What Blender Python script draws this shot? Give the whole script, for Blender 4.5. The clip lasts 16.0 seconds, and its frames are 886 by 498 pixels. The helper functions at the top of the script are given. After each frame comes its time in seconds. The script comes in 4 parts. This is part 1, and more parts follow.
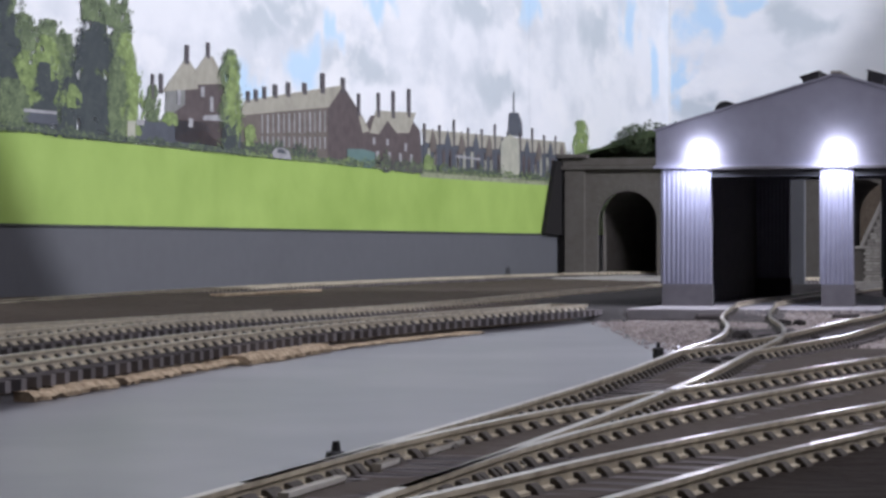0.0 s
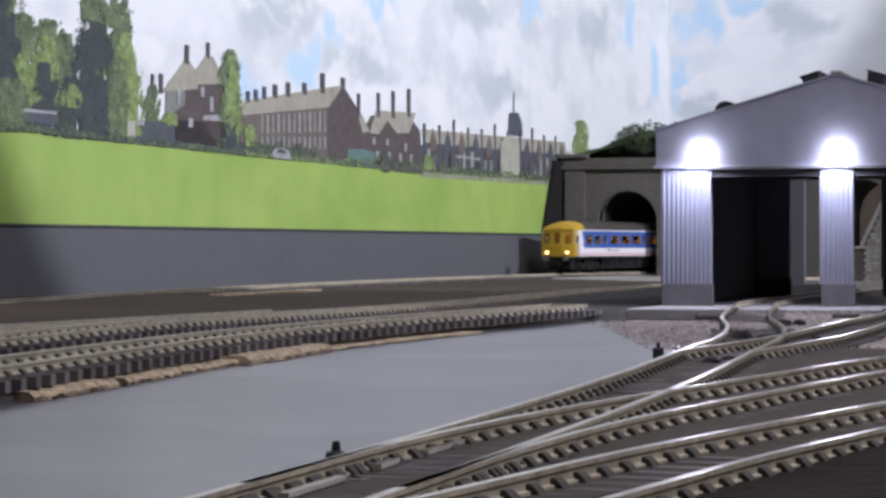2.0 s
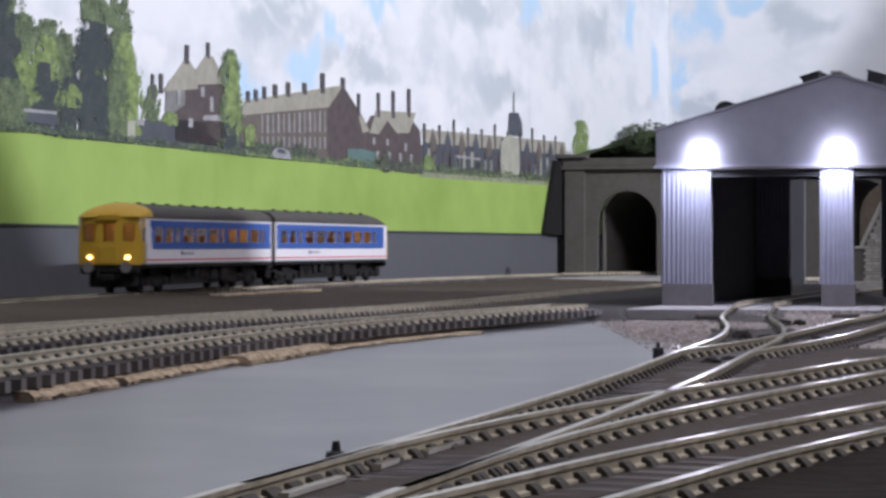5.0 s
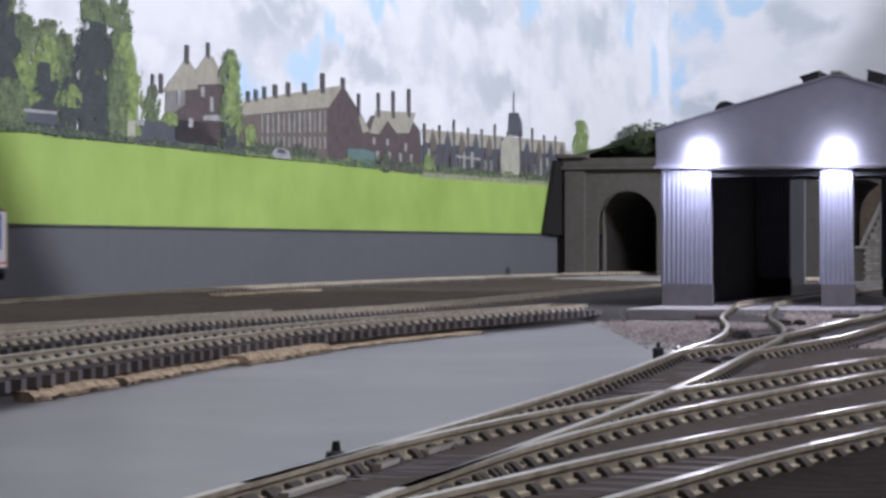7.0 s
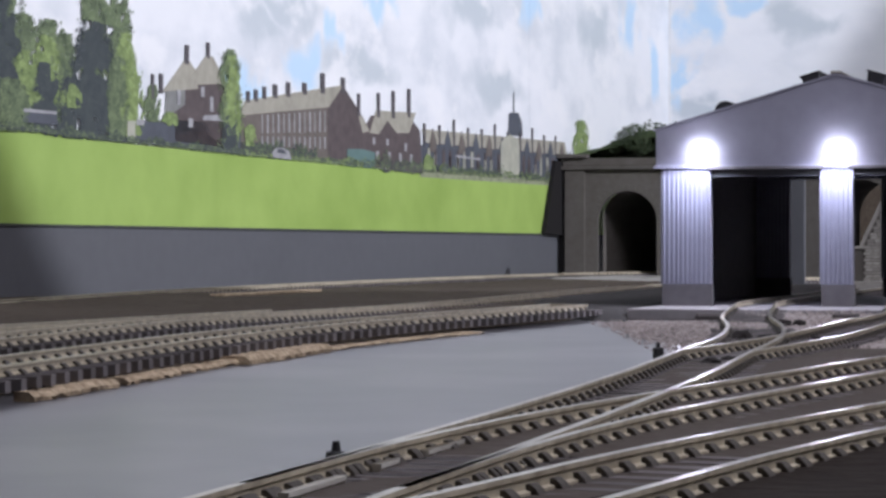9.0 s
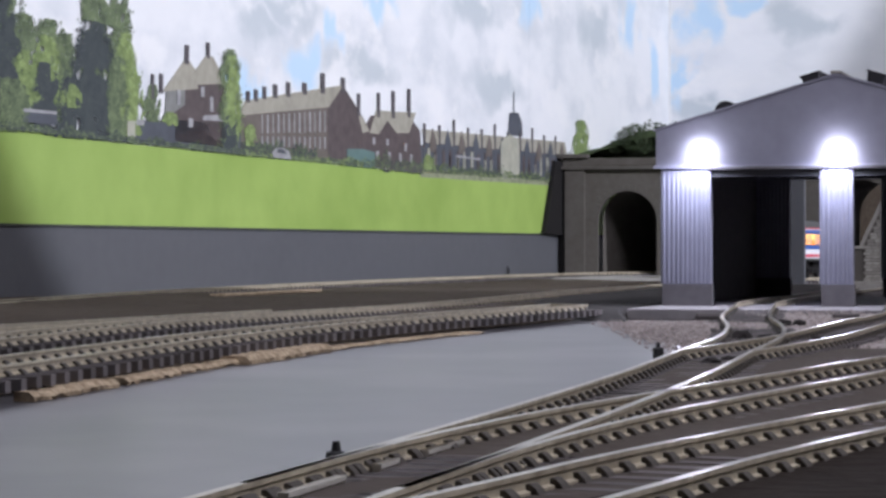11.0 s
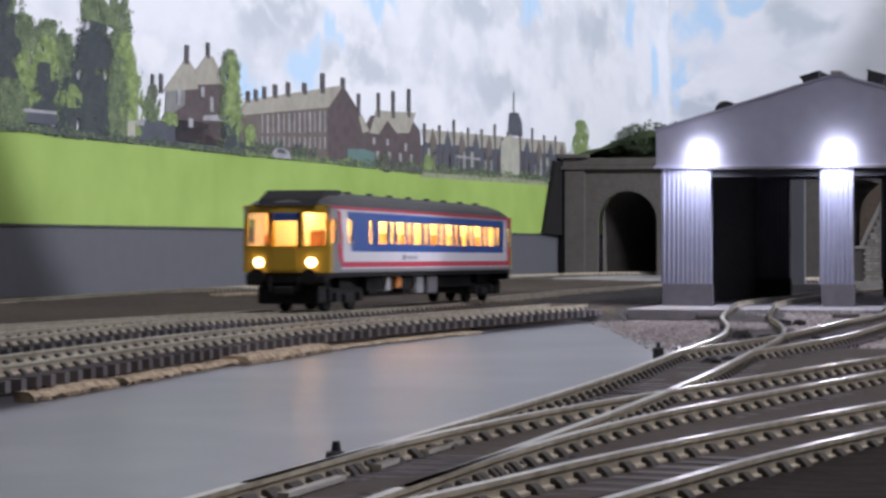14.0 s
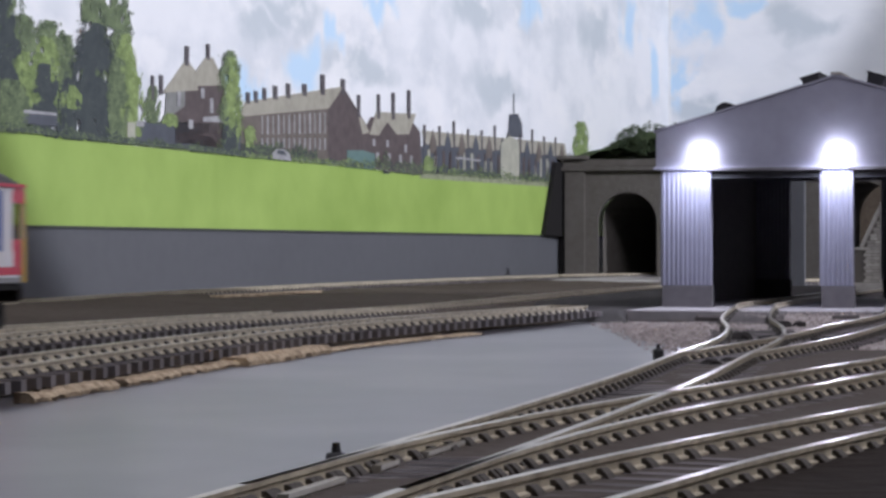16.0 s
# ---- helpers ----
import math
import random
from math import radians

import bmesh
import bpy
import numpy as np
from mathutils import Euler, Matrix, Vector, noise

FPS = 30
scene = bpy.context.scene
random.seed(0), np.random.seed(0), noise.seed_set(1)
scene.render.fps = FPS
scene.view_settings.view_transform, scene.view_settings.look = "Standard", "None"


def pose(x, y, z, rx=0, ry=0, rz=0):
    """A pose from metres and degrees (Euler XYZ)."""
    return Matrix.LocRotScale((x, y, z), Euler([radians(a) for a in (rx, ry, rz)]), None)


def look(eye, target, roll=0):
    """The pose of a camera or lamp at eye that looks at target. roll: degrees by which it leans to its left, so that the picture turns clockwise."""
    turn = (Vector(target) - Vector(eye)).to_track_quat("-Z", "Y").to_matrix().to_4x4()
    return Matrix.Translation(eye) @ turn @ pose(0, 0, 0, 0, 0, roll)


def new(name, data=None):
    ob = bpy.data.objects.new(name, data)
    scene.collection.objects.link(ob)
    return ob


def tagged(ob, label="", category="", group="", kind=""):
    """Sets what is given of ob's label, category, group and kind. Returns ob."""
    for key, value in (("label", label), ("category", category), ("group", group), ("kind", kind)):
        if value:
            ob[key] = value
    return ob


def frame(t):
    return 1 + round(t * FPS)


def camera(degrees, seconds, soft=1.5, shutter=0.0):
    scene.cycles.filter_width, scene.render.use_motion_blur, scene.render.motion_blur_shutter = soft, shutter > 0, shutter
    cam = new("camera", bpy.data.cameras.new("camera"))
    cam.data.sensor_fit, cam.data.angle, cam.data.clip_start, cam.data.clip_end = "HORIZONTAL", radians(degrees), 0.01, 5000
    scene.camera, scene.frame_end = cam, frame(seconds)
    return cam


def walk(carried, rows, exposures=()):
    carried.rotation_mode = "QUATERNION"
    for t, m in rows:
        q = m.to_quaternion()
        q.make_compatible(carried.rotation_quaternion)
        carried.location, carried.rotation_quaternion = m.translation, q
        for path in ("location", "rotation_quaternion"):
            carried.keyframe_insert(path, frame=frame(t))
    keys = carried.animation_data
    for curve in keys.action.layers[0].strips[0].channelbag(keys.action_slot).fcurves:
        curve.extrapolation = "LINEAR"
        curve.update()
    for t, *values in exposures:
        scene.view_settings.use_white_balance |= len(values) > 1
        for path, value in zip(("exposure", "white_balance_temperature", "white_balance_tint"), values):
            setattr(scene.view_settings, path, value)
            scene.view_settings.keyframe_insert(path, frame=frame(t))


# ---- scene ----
# A model railway on a baseboard: plan in millimetres, built in metres.
MM = 0.001
cam = camera(20.66, 16.0, soft=2.9, shutter=0.5)
EYE = (0, 0, 0.031)
STILL = look(EYE, (0, 1, 0.031))
NUDGED = look(EYE, (0, 1, 0.0316))
walk(cam, [(0.0, STILL), (14.7, STILL), (15.2, NUDGED), (16.0, look(EYE, (0, 1, 0.03155)))],
     exposures=[(0.0, 0.0), (13.4, 0.0), (14.6, -0.08), (16.0, -0.1)])

# ---------------------------------------------------------------- light
world = bpy.data.worlds.new("room")
world.use_nodes = True
scene.world = world
world.node_tree.nodes["Background"].inputs[0].default_value = (0.55, 0.6, 0.7, 1)
world.node_tree.nodes["Background"].inputs[1].default_value = 0.09


def area_lamp(name, eye, target, size, watts, colour, size_y=None):
    data = bpy.data.lights.new(name, "AREA")
    data.energy, data.color, data.size = watts, colour, size
    if size_y:
        data.shape, data.size_y = "RECTANGLE", size_y
    ob = new(name, data)
    ob.matrix_world = look(eye, target)
    return ob


def point_lamp(name, at, radius, watts, colour):
    data = bpy.data.lights.new(name, "POINT")
    data.energy, data.color, data.shadow_soft_size = watts, colour, radius
    ob = new(name, data)
    ob.location = at
    return ob


# an unseen overhead lamp added as fill, and the shaded lamp that stands to the side of the layout and lights the
# backscene
area_lamp("ceiling_fill_light", (0.8, 0.35, 1.75), (0.0, 0.9, 0.0), 0.8, 44, (0.905, 0.89, 1.0))
data = bpy.data.lights.new("standing_lamp_light", "SPOT")
data.energy, data.color, data.shadow_soft_size, data.spot_size, data.spot_blend = 94, (0.87, 0.89, 1.0), 0.02, radians(65.0), 0.03
new("standing_lamp_light", data).matrix_world = look((1.45, 1.49, 0.70), (0.002, 2.171, 0.715))


# ---------------------------------------------------------------- materials
def material(name, colour, rough=0.7, metal=0.0, grain=0.0, scale=200.0, tint=None, bump=0.0, stain=0.0,
             stain_scale=12.0, emit=0.0, emit_colour=None, random_amount=0.0, spec=0.5):
    """A surface with fine grain, larger stains and relief; sizes in the thing's own metres."""
    m = bpy.data.materials.new(name)
    m.use_nodes = True
    nodes, links = m.node_tree.nodes, m.node_tree.links
    p = nodes["Principled BSDF"]
    p.inputs["Roughness"].default_value = rough
    p.inputs["Metallic"].default_value = metal
    p.inputs["Specular IOR Level"].default_value = spec
    coords = nodes.new("ShaderNodeTexCoord")
    fine = nodes.new("ShaderNodeTexNoise")
    fine.inputs["Scale"].default_value, fine.inputs["Detail"].default_value = scale, 5
    broad = nodes.new("ShaderNodeTexNoise")
    broad.inputs["Scale"].default_value, broad.inputs["Detail"].default_value = stain_scale, 4
    for n in (fine, broad):
        links.new(coords.outputs["Object"], n.inputs["Vector"])
    base = nodes.new("ShaderNodeMix")
    base.data_type = "RGBA"
    base.inputs[6].default_value = (*colour, 1)
    base.inputs[7].default_value = (*(tint or tuple(c * 0.55 for c in colour)), 1)
    ramp = nodes.new("ShaderNodeMapRange")
    ramp.inputs[1].default_value, ramp.inputs[2].default_value = 0.35, 0.7
    ramp.inputs[3].default_value, ramp.inputs[4].default_value = 0.0, grain
    links.new(fine.outputs[0], ramp.inputs[0])
    ramp2 = nodes.new("ShaderNodeMapRange")
    ramp2.inputs[1].default_value, ramp2.inputs[2].default_value = 0.45, 0.75
    ramp2.inputs[3].default_value, ramp2.inputs[4].default_value = 0.0, stain
    links.new(broad.outputs[0], ramp2.inputs[0])
    add = nodes.new("ShaderNodeMath")
    add.operation, add.use_clamp = "ADD", True
    links.new(ramp.outputs[0], add.inputs[0])
    links.new(ramp2.outputs[0], add.inputs[1])
    links.new(add.outputs[0], base.inputs[0])
    out = base.outputs[2]
    if random_amount:
        info = nodes.new("ShaderNodeObjectInfo")
        hsv = nodes.new("ShaderNodeHueSaturation")
        rng = nodes.new("ShaderNodeMapRange")
        rng.inputs[3].default_value, rng.inputs[4].default_value = 1 - random_amount, 1 + random_amount
        links.new(info.outputs["Random"], rng.inputs[0])
        links.new(rng.outputs[0], hsv.inputs["Value"])
        links.new(out, hsv.inputs["Color"])
        out = hsv.outputs[0]
    links.new(out, p.inputs["Base Color"])
    if bump:
        b = nodes.new("ShaderNodeBump")
        b.inputs["Strength"].default_value, b.inputs["Distance"].default_value = bump, 0.0006
        links.new(fine.outputs[0], b.inputs["Height"])
        links.new(b.outputs[0], p.inputs["Normal"])
    if emit:
        p.inputs["Emission Color"].default_value = (*(emit_colour or colour), 1)
        p.inputs["Emission Strength"].default_value = emit
    return m


BOARD = material("grey_painted_board", (0.085, 0.082, 0.093), 0.31, spec=0.34, grain=0.3, scale=45, stain=1.0, stain_scale=11, tint=(0.155, 0.15, 0.16), bump=0.12)
WALL_GREY = material("slate_grey_wall_paint", (0.112, 0.116, 0.13), 0.6, grain=0.15, scale=90, stain=0.15)
EARTH = material("dark_brown_ground", (0.052, 0.038, 0.028), 0.95, spec=0.2, grain=0.6, scale=260, tint=(0.095, 0.077, 0.06), stain=0.5, stain_scale=9, bump=1.0)
# soil colour taken far down so that it carries the shade at the yard's edge
SHADED_SOIL = material("shaded_edge_soil", (0.018, 0.013, 0.011), 0.95, spec=0.2, grain=0.6, scale=300, tint=(0.034, 0.026, 0.021), stain=0.4, bump=1.0)
YARD = material("brown_yard_ground", (0.082, 0.067, 0.059), 0.95, spec=0.2, grain=0.7, scale=320, tint=(0.10, 0.085, 0.075), stain=0.5, stain_scale=16, bump=1.0)
BALLAST = material("grey_ballast", (0.48, 0.42, 0.41), 0.95, grain=0.8, scale=500, tint=(0.15, 0.13, 0.125), stain=0.4, stain_scale=20, bump=1.0)
PALE_GROUND = material("pale_plaster_ground", (0.40, 0.38, 0.36), 0.9, grain=0.4, scale=120, stain=0.5, bump=0.5)
CORK = material("cork_underlay", (0.58, 0.46, 0.32), 0.95, grain=0.9, scale=420, tint=(0.20, 0.14, 0.09), bump=1.0)
SLEEPER = material("black_plastic_sleeper", (0.15, 0.138, 0.145), 0.8, spec=0.25, grain=0.5, scale=900, tint=(0.15, 0.13, 0.12), random_amount=0.3)
CHAIR = material("weathered_chair", (0.085, 0.074, 0.066), 0.7, grain=0.5, scale=900)
RAIL_SIDE = material("weathered_rail_side", (0.58, 0.52, 0.40), 0.5, metal=0.0, grain=0.6, scale=300, tint=(0.22, 0.18, 0.13), stain=0.4, stain_scale=30)
RAIL_TOP = material("nickel_silver_rail_head", (0.60, 0.56, 0.48), 0.28, metal=0.9, grain=0.6, scale=160, tint=(0.30, 0.26, 0.20), stain=1.0, stain_scale=22)
CLAD = material("lilac_grey_metal_cladding", (0.33, 0.33, 0.41), 0.45, grain=0.2, scale=150, stain=0.25, stain_scale=18)
# near black: paints the shaded strip by the shed, and colours the clinker
NEAR_BLACK = material("near_black_grain", (0.03, 0.027, 0.027), 0.95, spec=0.2, grain=0.6, scale=260, tint=(0.05, 0.045, 0.044), stain=0.4, stain_scale=14, bump=1.0)
DARK = material("black_plastic", (0.03, 0.03, 0.034), 0.5, grain=0.3, scale=300)
PLINTH = material("grey_plinth", (0.16, 0.15, 0.16), 0.8, grain=0.4, scale=200)
SLAB = material("concrete_slab", (0.33, 0.31, 0.32), 0.85, grain=0.4, scale=160, stain=0.4, stain_scale=25, bump=0.5)
STONE = material("weathered_stone", (0.12, 0.11, 0.10), 0.9, grain=0.6, scale=150, tint=(0.09, 0.08, 0.07), stain=0.7, stain_scale=22, bump=0.8)
PALE_STONE = material("pale_stone", (0.42, 0.40, 0.37), 0.9, grain=0.4, scale=250, stain=0.4, stain_scale=30, bump=0.5)
GRASS = material("hill_turf", (0.07, 0.10, 0.035), 1.0, grain=0.8, scale=300, tint=(0.03, 0.05, 0.02), stain=0.5, bump=1.0)
PLASTER = material("room_plaster", (0.45, 0.45, 0.44), 0.9, grain=0.1, stain=0.1, stain_scale=1)
YELLOW = material("warning_yellow", (0.58, 0.36, 0.04), 0.55, spec=0.3, grain=0.15, scale=300, stain=0.15, stain_scale=40)
BLUE = material("train_blue", (0.05, 0.12, 0.40), 0.55, spec=0.3, grain=0.1, scale=300)
WHITE = material("train_white", (0.82, 0.80, 0.84), 0.55, spec=0.3, grain=0.12, scale=300)
RED = material("train_red", (0.66, 0.06, 0.11), 0.55, spec=0.3, grain=0.1, scale=300)
TGREY = material("train_grey", (0.27, 0.27, 0.28), 0.5, grain=0.1, scale=300)
ROOF = material("train_roof_grey", (0.085, 0.085, 0.085), 0.7, grain=0.3, scale=200, stain=0.3, stain_scale=30)
UNDER = material("underframe_black", (0.014, 0.013, 0.014), 0.7, spec=0.25, grain=0.4, scale=300, tint=(0.022, 0.02, 0.018))
BROWN_ROOF = material("soot_brown_roof", (0.05, 0.045, 0.042), 0.7, grain=0.4, scale=200, tint=(0.09, 0.08, 0.07), stain=0.3, stain_scale=30)
LAMP_GLOW = material("headlamp_glow", (1, 0.9, 0.75), 0.4, emit=9, emit_colour=(1.0, 0.72, 0.42))
LED = material("led_glow", (1, 1, 1), 0.4, emit=28, emit_colour=(0.86, 0.88, 1.0))


# ---------------------------------------------------------------- mesh helpers
def part(name, bm, mat, parent=None, label=""):
    """Links a bmesh built in millimetres as one mesh object under parent."""
    bmesh.ops.scale(bm, vec=(MM, MM, MM), verts=bm.verts)
    bmesh.ops.recalc_face_normals(bm, faces=bm.faces)
    me = bpy.data.meshes.new(name)
    bm.to_mesh(me)
    bm.free()
    for m in (mat if isinstance(mat, (list, tuple)) else [mat]):
        me.materials.append(m)
    ob = new(name, me)
    if parent:
        ob.parent = parent
    if label:
        tagged(ob, label)
    return ob


def thing(name, m, label, category, group="", kind=""):
    ob = new(name)
    ob.empty_display_size = 0.01
    ob.matrix_world = m
    return tagged(ob, label, category, group, kind)


def at(x, y, z=0.0, turn=0.0):
    return pose(x * MM, y * MM, z * MM, 0, 0, turn)


def add_box(bm, x0, x1, y0, y1, z0, z1, bevel=0.0, index=0):
    made = bmesh.ops.create_cube(bm, size=1)["verts"]
    for v in made:
        v.co = ((x0 + x1) / 2 + v.co.x * (x1 - x0), (y0 + y1) / 2 + v.co.y * (y1 - y0), (z0 + z1) / 2 + v.co.z * (z1 - z0))
    faces = {f for v in made for f in v.link_faces}
    for f in faces:
        f.material_index = index
    if bevel:
        edges = {e for v in made for e in v.link_edges}
        bmesh.ops.bevel(bm, geom=list(edges), offset=bevel, segments=2, affect="EDGES", profile=0.5)
    return bm


def box(x0, x1, y0, y1, z0, z1, bevel=0.0):
    return add_box(bmesh.new(), x0, x1, y0, y1, z0, z1, bevel)


def add_prism(bm, outline, axis, a, b, index=0):
    """An outline of (u, v) pairs pushed from a to b along axis x, y or z."""
    def place(u, v, w):
        return {"x": (w, u, v), "y": (u, w, v), "z": (u, v, w)}[axis]
    lo = [bm.verts.new(place(u, v, a)) for u, v in outline]
    hi = [bm.verts.new(place(u, v, b)) for u, v in outline]
    n = len(outline)
    faces = [bm.faces.new(lo), bm.faces.new(hi[::-1])]
    faces += [bm.faces.new((lo[i], lo[(i + 1) % n], hi[(i + 1) % n], hi[i])) for i in range(n)]
    for f in faces:
        f.material_index = index
    return bm


def add_cylinder(bm, p, q, r, n=16, r2=None):
    p, q = Vector(p), Vector(q)
    made = bmesh.ops.create_cone(bm, cap_ends=True, segments=n, radius1=r, radius2=r if r2 is None else r2, depth=(q - p).length)["verts"]
    m = Matrix.Translation((p + q) / 2) @ (q - p).to_track_quat("Z", "Y").to_matrix().to_4x4()
    bmesh.ops.transform(bm, matrix=m, verts=made)
    return bm


def spline(points, step=4.0):
    """Catmull-Rom through (x, y) points, resampled at even steps."""
    pts = [Vector(p) for p in points]
    pts = [2 * pts[0] - pts[1]] + pts + [2 * pts[-1] - pts[-2]]
    fine = []
    for i in range(1, len(pts) - 2):
        a, b, c, d = pts[i - 1:i + 3]
        for k in range(40):
            t = k / 40
            fine.append(0.5 * (2 * b + (c - a) * t + (2 * a - 5 * b + 4 * c - d) * t * t + (3 * b - a - 3 * c + d) * t ** 3))
    fine.append(pts[-2])
    out, left = [fine[0]], step
    for p, q in zip(fine, fine[1:]):
        run, done = (q - p).length, 0.0
        while run - done >= left:
            done += left
            out.append(p.lerp(q, done / run))
            left = step
        left -= run - done
    return out


# ---------------------------------------------------------------- room and baseboard
def setting(name, bm, mat, label, category):
    return tagged(part(name, bm, mat), label, category, kind="structure")


# wall line: origin and direction of the left wall, in plan
WALL_O, WALL_D, WALL_N = Vector((-172, 1725)), Vector((0.35, 0.9367)), Vector((0.9367, -0.35))
WALL_TURN = math.degrees(math.atan2(0.9367, 0.35))
BACK_TURN = math.degrees(math.atan2(-0.35, 0.9367))
CORNER = 1268.0


def by_wall(s, e):
    """Plan point s along the left wall and e out from it."""
    return WALL_O + WALL_D * s + WALL_N * e


ground = setting("baseboard", box(-900, 1500, -700, 3000, -18, 0), BOARD, "grey painted baseboard of the model railway", "baseboard")
floor = setting("floor", box(-2500, 3500, -2500, 4500, -900, -880), PLASTER, "plain room floor under the layout", "floor")
ceiling = setting("ceiling", box(-2500, 3500, -2500, 4500, 1800, 1820), PLASTER, "plain pale room ceiling", "ceiling")
for n, b in (("wall_south", (-2500, 3500, -2520, -2500)), ("wall_north", (-2500, 3500, 4500, 4520)), ("wall_east", (3500, 3520, -2500, 4500)), ("wall_west", (-2520, -2500, -2500, 4500))):
    setting(n, box(*b, -880, 1800), PLASTER, "plain grey room wall", "wall")

def printed_sky(name, blues, greys, haze=0.0):
    """Printed clouds: white billows, with soft patches of blue and of grey shade at the given (x, z, width, height) in metres."""
    m = bpy.data.materials.new(name)
    m.use_nodes = True
    nodes, links = m.node_tree.nodes, m.node_tree.links
    p = nodes["Principled BSDF"]
    p.inputs["Roughness"].default_value = 0.6
    coords = nodes.new("ShaderNodeTexCoord")
    mapping = nodes.new("ShaderNodeMapping")
    mapping.inputs["Scale"].default_value = (1.0, 1.0, 1.7)
    links.new(coords.outputs["Object"], mapping.inputs["Vector"])

    def cloud(scale, lo, hi, detail=6, shift=0.0, rough=0.55):
        n = nodes.new("ShaderNodeTexNoise")
        n.inputs["Scale"].default_value, n.inputs["Detail"].default_value, n.inputs["Roughness"].default_value = scale, detail, rough
        off = nodes.new("ShaderNodeVectorMath")
        off.inputs[1].default_value = (shift, shift * 0.7, shift * 1.3)
        links.new(mapping.outputs[0], off.inputs[0])
        links.new(off.outputs[0], n.inputs["Vector"])
        r = nodes.new("ShaderNodeMapRange")
        r.interpolation_type = "SMOOTHSTEP"
        r.inputs[1].default_value, r.inputs[2].default_value = lo, hi
        links.new(n.outputs[0], r.inputs[0])
        return r.outputs[0]

    def maths(kind, a, b):
        n = nodes.new("ShaderNodeMath")
        n.operation, n.use_clamp = kind, True
        for k, v in ((0, a), (1, b)):
            if isinstance(v, float):
                n.inputs[k].default_value = v
            else:
                links.new(v, n.inputs[k])
        return n.outputs[0]

    # the sheet's place, pushed about by turbulence so that patches have torn edges
    turb = nodes.new("ShaderNodeTexNoise")
    turb.inputs["Scale"].default_value, turb.inputs["Detail"].default_value = 16.0, 5
    links.new(coords.outputs["Object"], turb.inputs["Vector"])
    push = nodes.new("ShaderNodeVectorMath")
    push.operation = "MULTIPLY_ADD"
    push.inputs[1].default_value = (0.16, 0.0, 0.07)
    links.new(turb.outputs["Color"], push.inputs[0])
    links.new(coords.outputs["Object"], push.inputs[2])

    def patches(spots):
        total = None
        for x, z, w, h in spots:
            put = nodes.new("ShaderNodeMapping")
            put.vector_type = "POINT"
            put.inputs["Location"].default_value = (-(x + 0.08) / w, 0, -(z + 0.035) / h)
            put.inputs["Scale"].default_value = (1 / w, 0, 1 / h)
            links.new(push.outputs[0], put.inputs["Vector"])
            ball = nodes.new("ShaderNodeTexGradient")
            ball.gradient_type = "SPHERICAL"
            links.new(put.outputs[0], ball.inputs["Vector"])
            total = ball.outputs["Fac"] if total is None else maths("MAXIMUM", total, ball.outputs["Fac"])
        r = nodes.new("ShaderNodeMapRange")
        r.interpolation_type = "SMOOTHSTEP"
        r.inputs[1].default_value, r.inputs[2].default_value = 0.05, 0.75
        links.new(total, r.inputs[0])
        return r.outputs[0]

    def blend(factor, a, b):
        mix = nodes.new("ShaderNodeMix")
        mix.data_type = "RGBA"
        links.new(factor, mix.inputs[0])
        for k, v in ((6, a), (7, b)):
            if isinstance(v, tuple):
                mix.inputs[k].default_value = (*v, 1)
            else:
                links.new(v, mix.inputs[k])
        return mix.outputs[2]
    white, shade = (0.86, 0.875, 0.91), (0.66, 0.70, 0.75)
    soft = blend(maths("MULTIPLY", cloud(8.0, 0.42, 0.68, 6), 0.85 - haze), white, shade)
    grey = blend(patches(greys), soft, (0.58, 0.635, 0.68))
    bright = blend(maths("MULTIPLY", cloud(13.0, 0.5, 0.66, 7, 3.1), 0.8), grey, (0.90, 0.905, 0.925))
    blue = blend(patches(blues), bright, (0.56, 0.75, 0.93))
    links.new(blue, p.inputs["Base Color"])
    return m


def leafy(name, dark, light, rough=0.8, clumps=130.0):
    """Leaves that differ one by one between a dark and a light green."""
    m = bpy.data.materials.new(name)
    m.use_nodes = True
    nodes, links = m.node_tree.nodes, m.node_tree.links
    p = nodes["Principled BSDF"]
    p.inputs["Roughness"].default_value = rough
    p.inputs["Specular IOR Level"].default_value = 0.2
    geo = nodes.new("ShaderNodeNewGeometry")
    mix = nodes.new("ShaderNodeMix")
    mix.data_type = "RGBA"
    mix.inputs[6].default_value, mix.inputs[7].default_value = (*dark, 1), (*light, 1)
    coords = nodes.new("ShaderNodeTexCoord")
    clump = nodes.new("ShaderNodeTexNoise")
    clump.inputs["Scale"].default_value, clump.inputs["Detail"].default_value = clumps, 5
    links.new(coords.outputs["Object"], clump.inputs["Vector"])
    wide = nodes.new("ShaderNodeMapRange")
    wide.inputs[1].default_value, wide.inputs[2].default_value, wide.inputs[4].default_value = 0.33, 0.67, 0.55
    links.new(clump.outputs[0], wide.inputs[0])
    fine = nodes.new("ShaderNodeMath")
    fine.operation, fine.use_clamp = "MULTIPLY_ADD", True
    fine.inputs[1].default_value = 0.58
    links.new(geo.outputs["Random Per Island"], fine.inputs[0])
    links.new(wide.outputs[0], fine.inputs[2])
    links.new(fine.outputs[0], mix.inputs[0])
    links.new(mix.outputs[2], p.inputs["Base Color"])
    return m


def ink(name, colour, grain=0.35):
    return material(name, colour, 0.65, grain=grain, scale=130, stain=0.3, stain_scale=35)


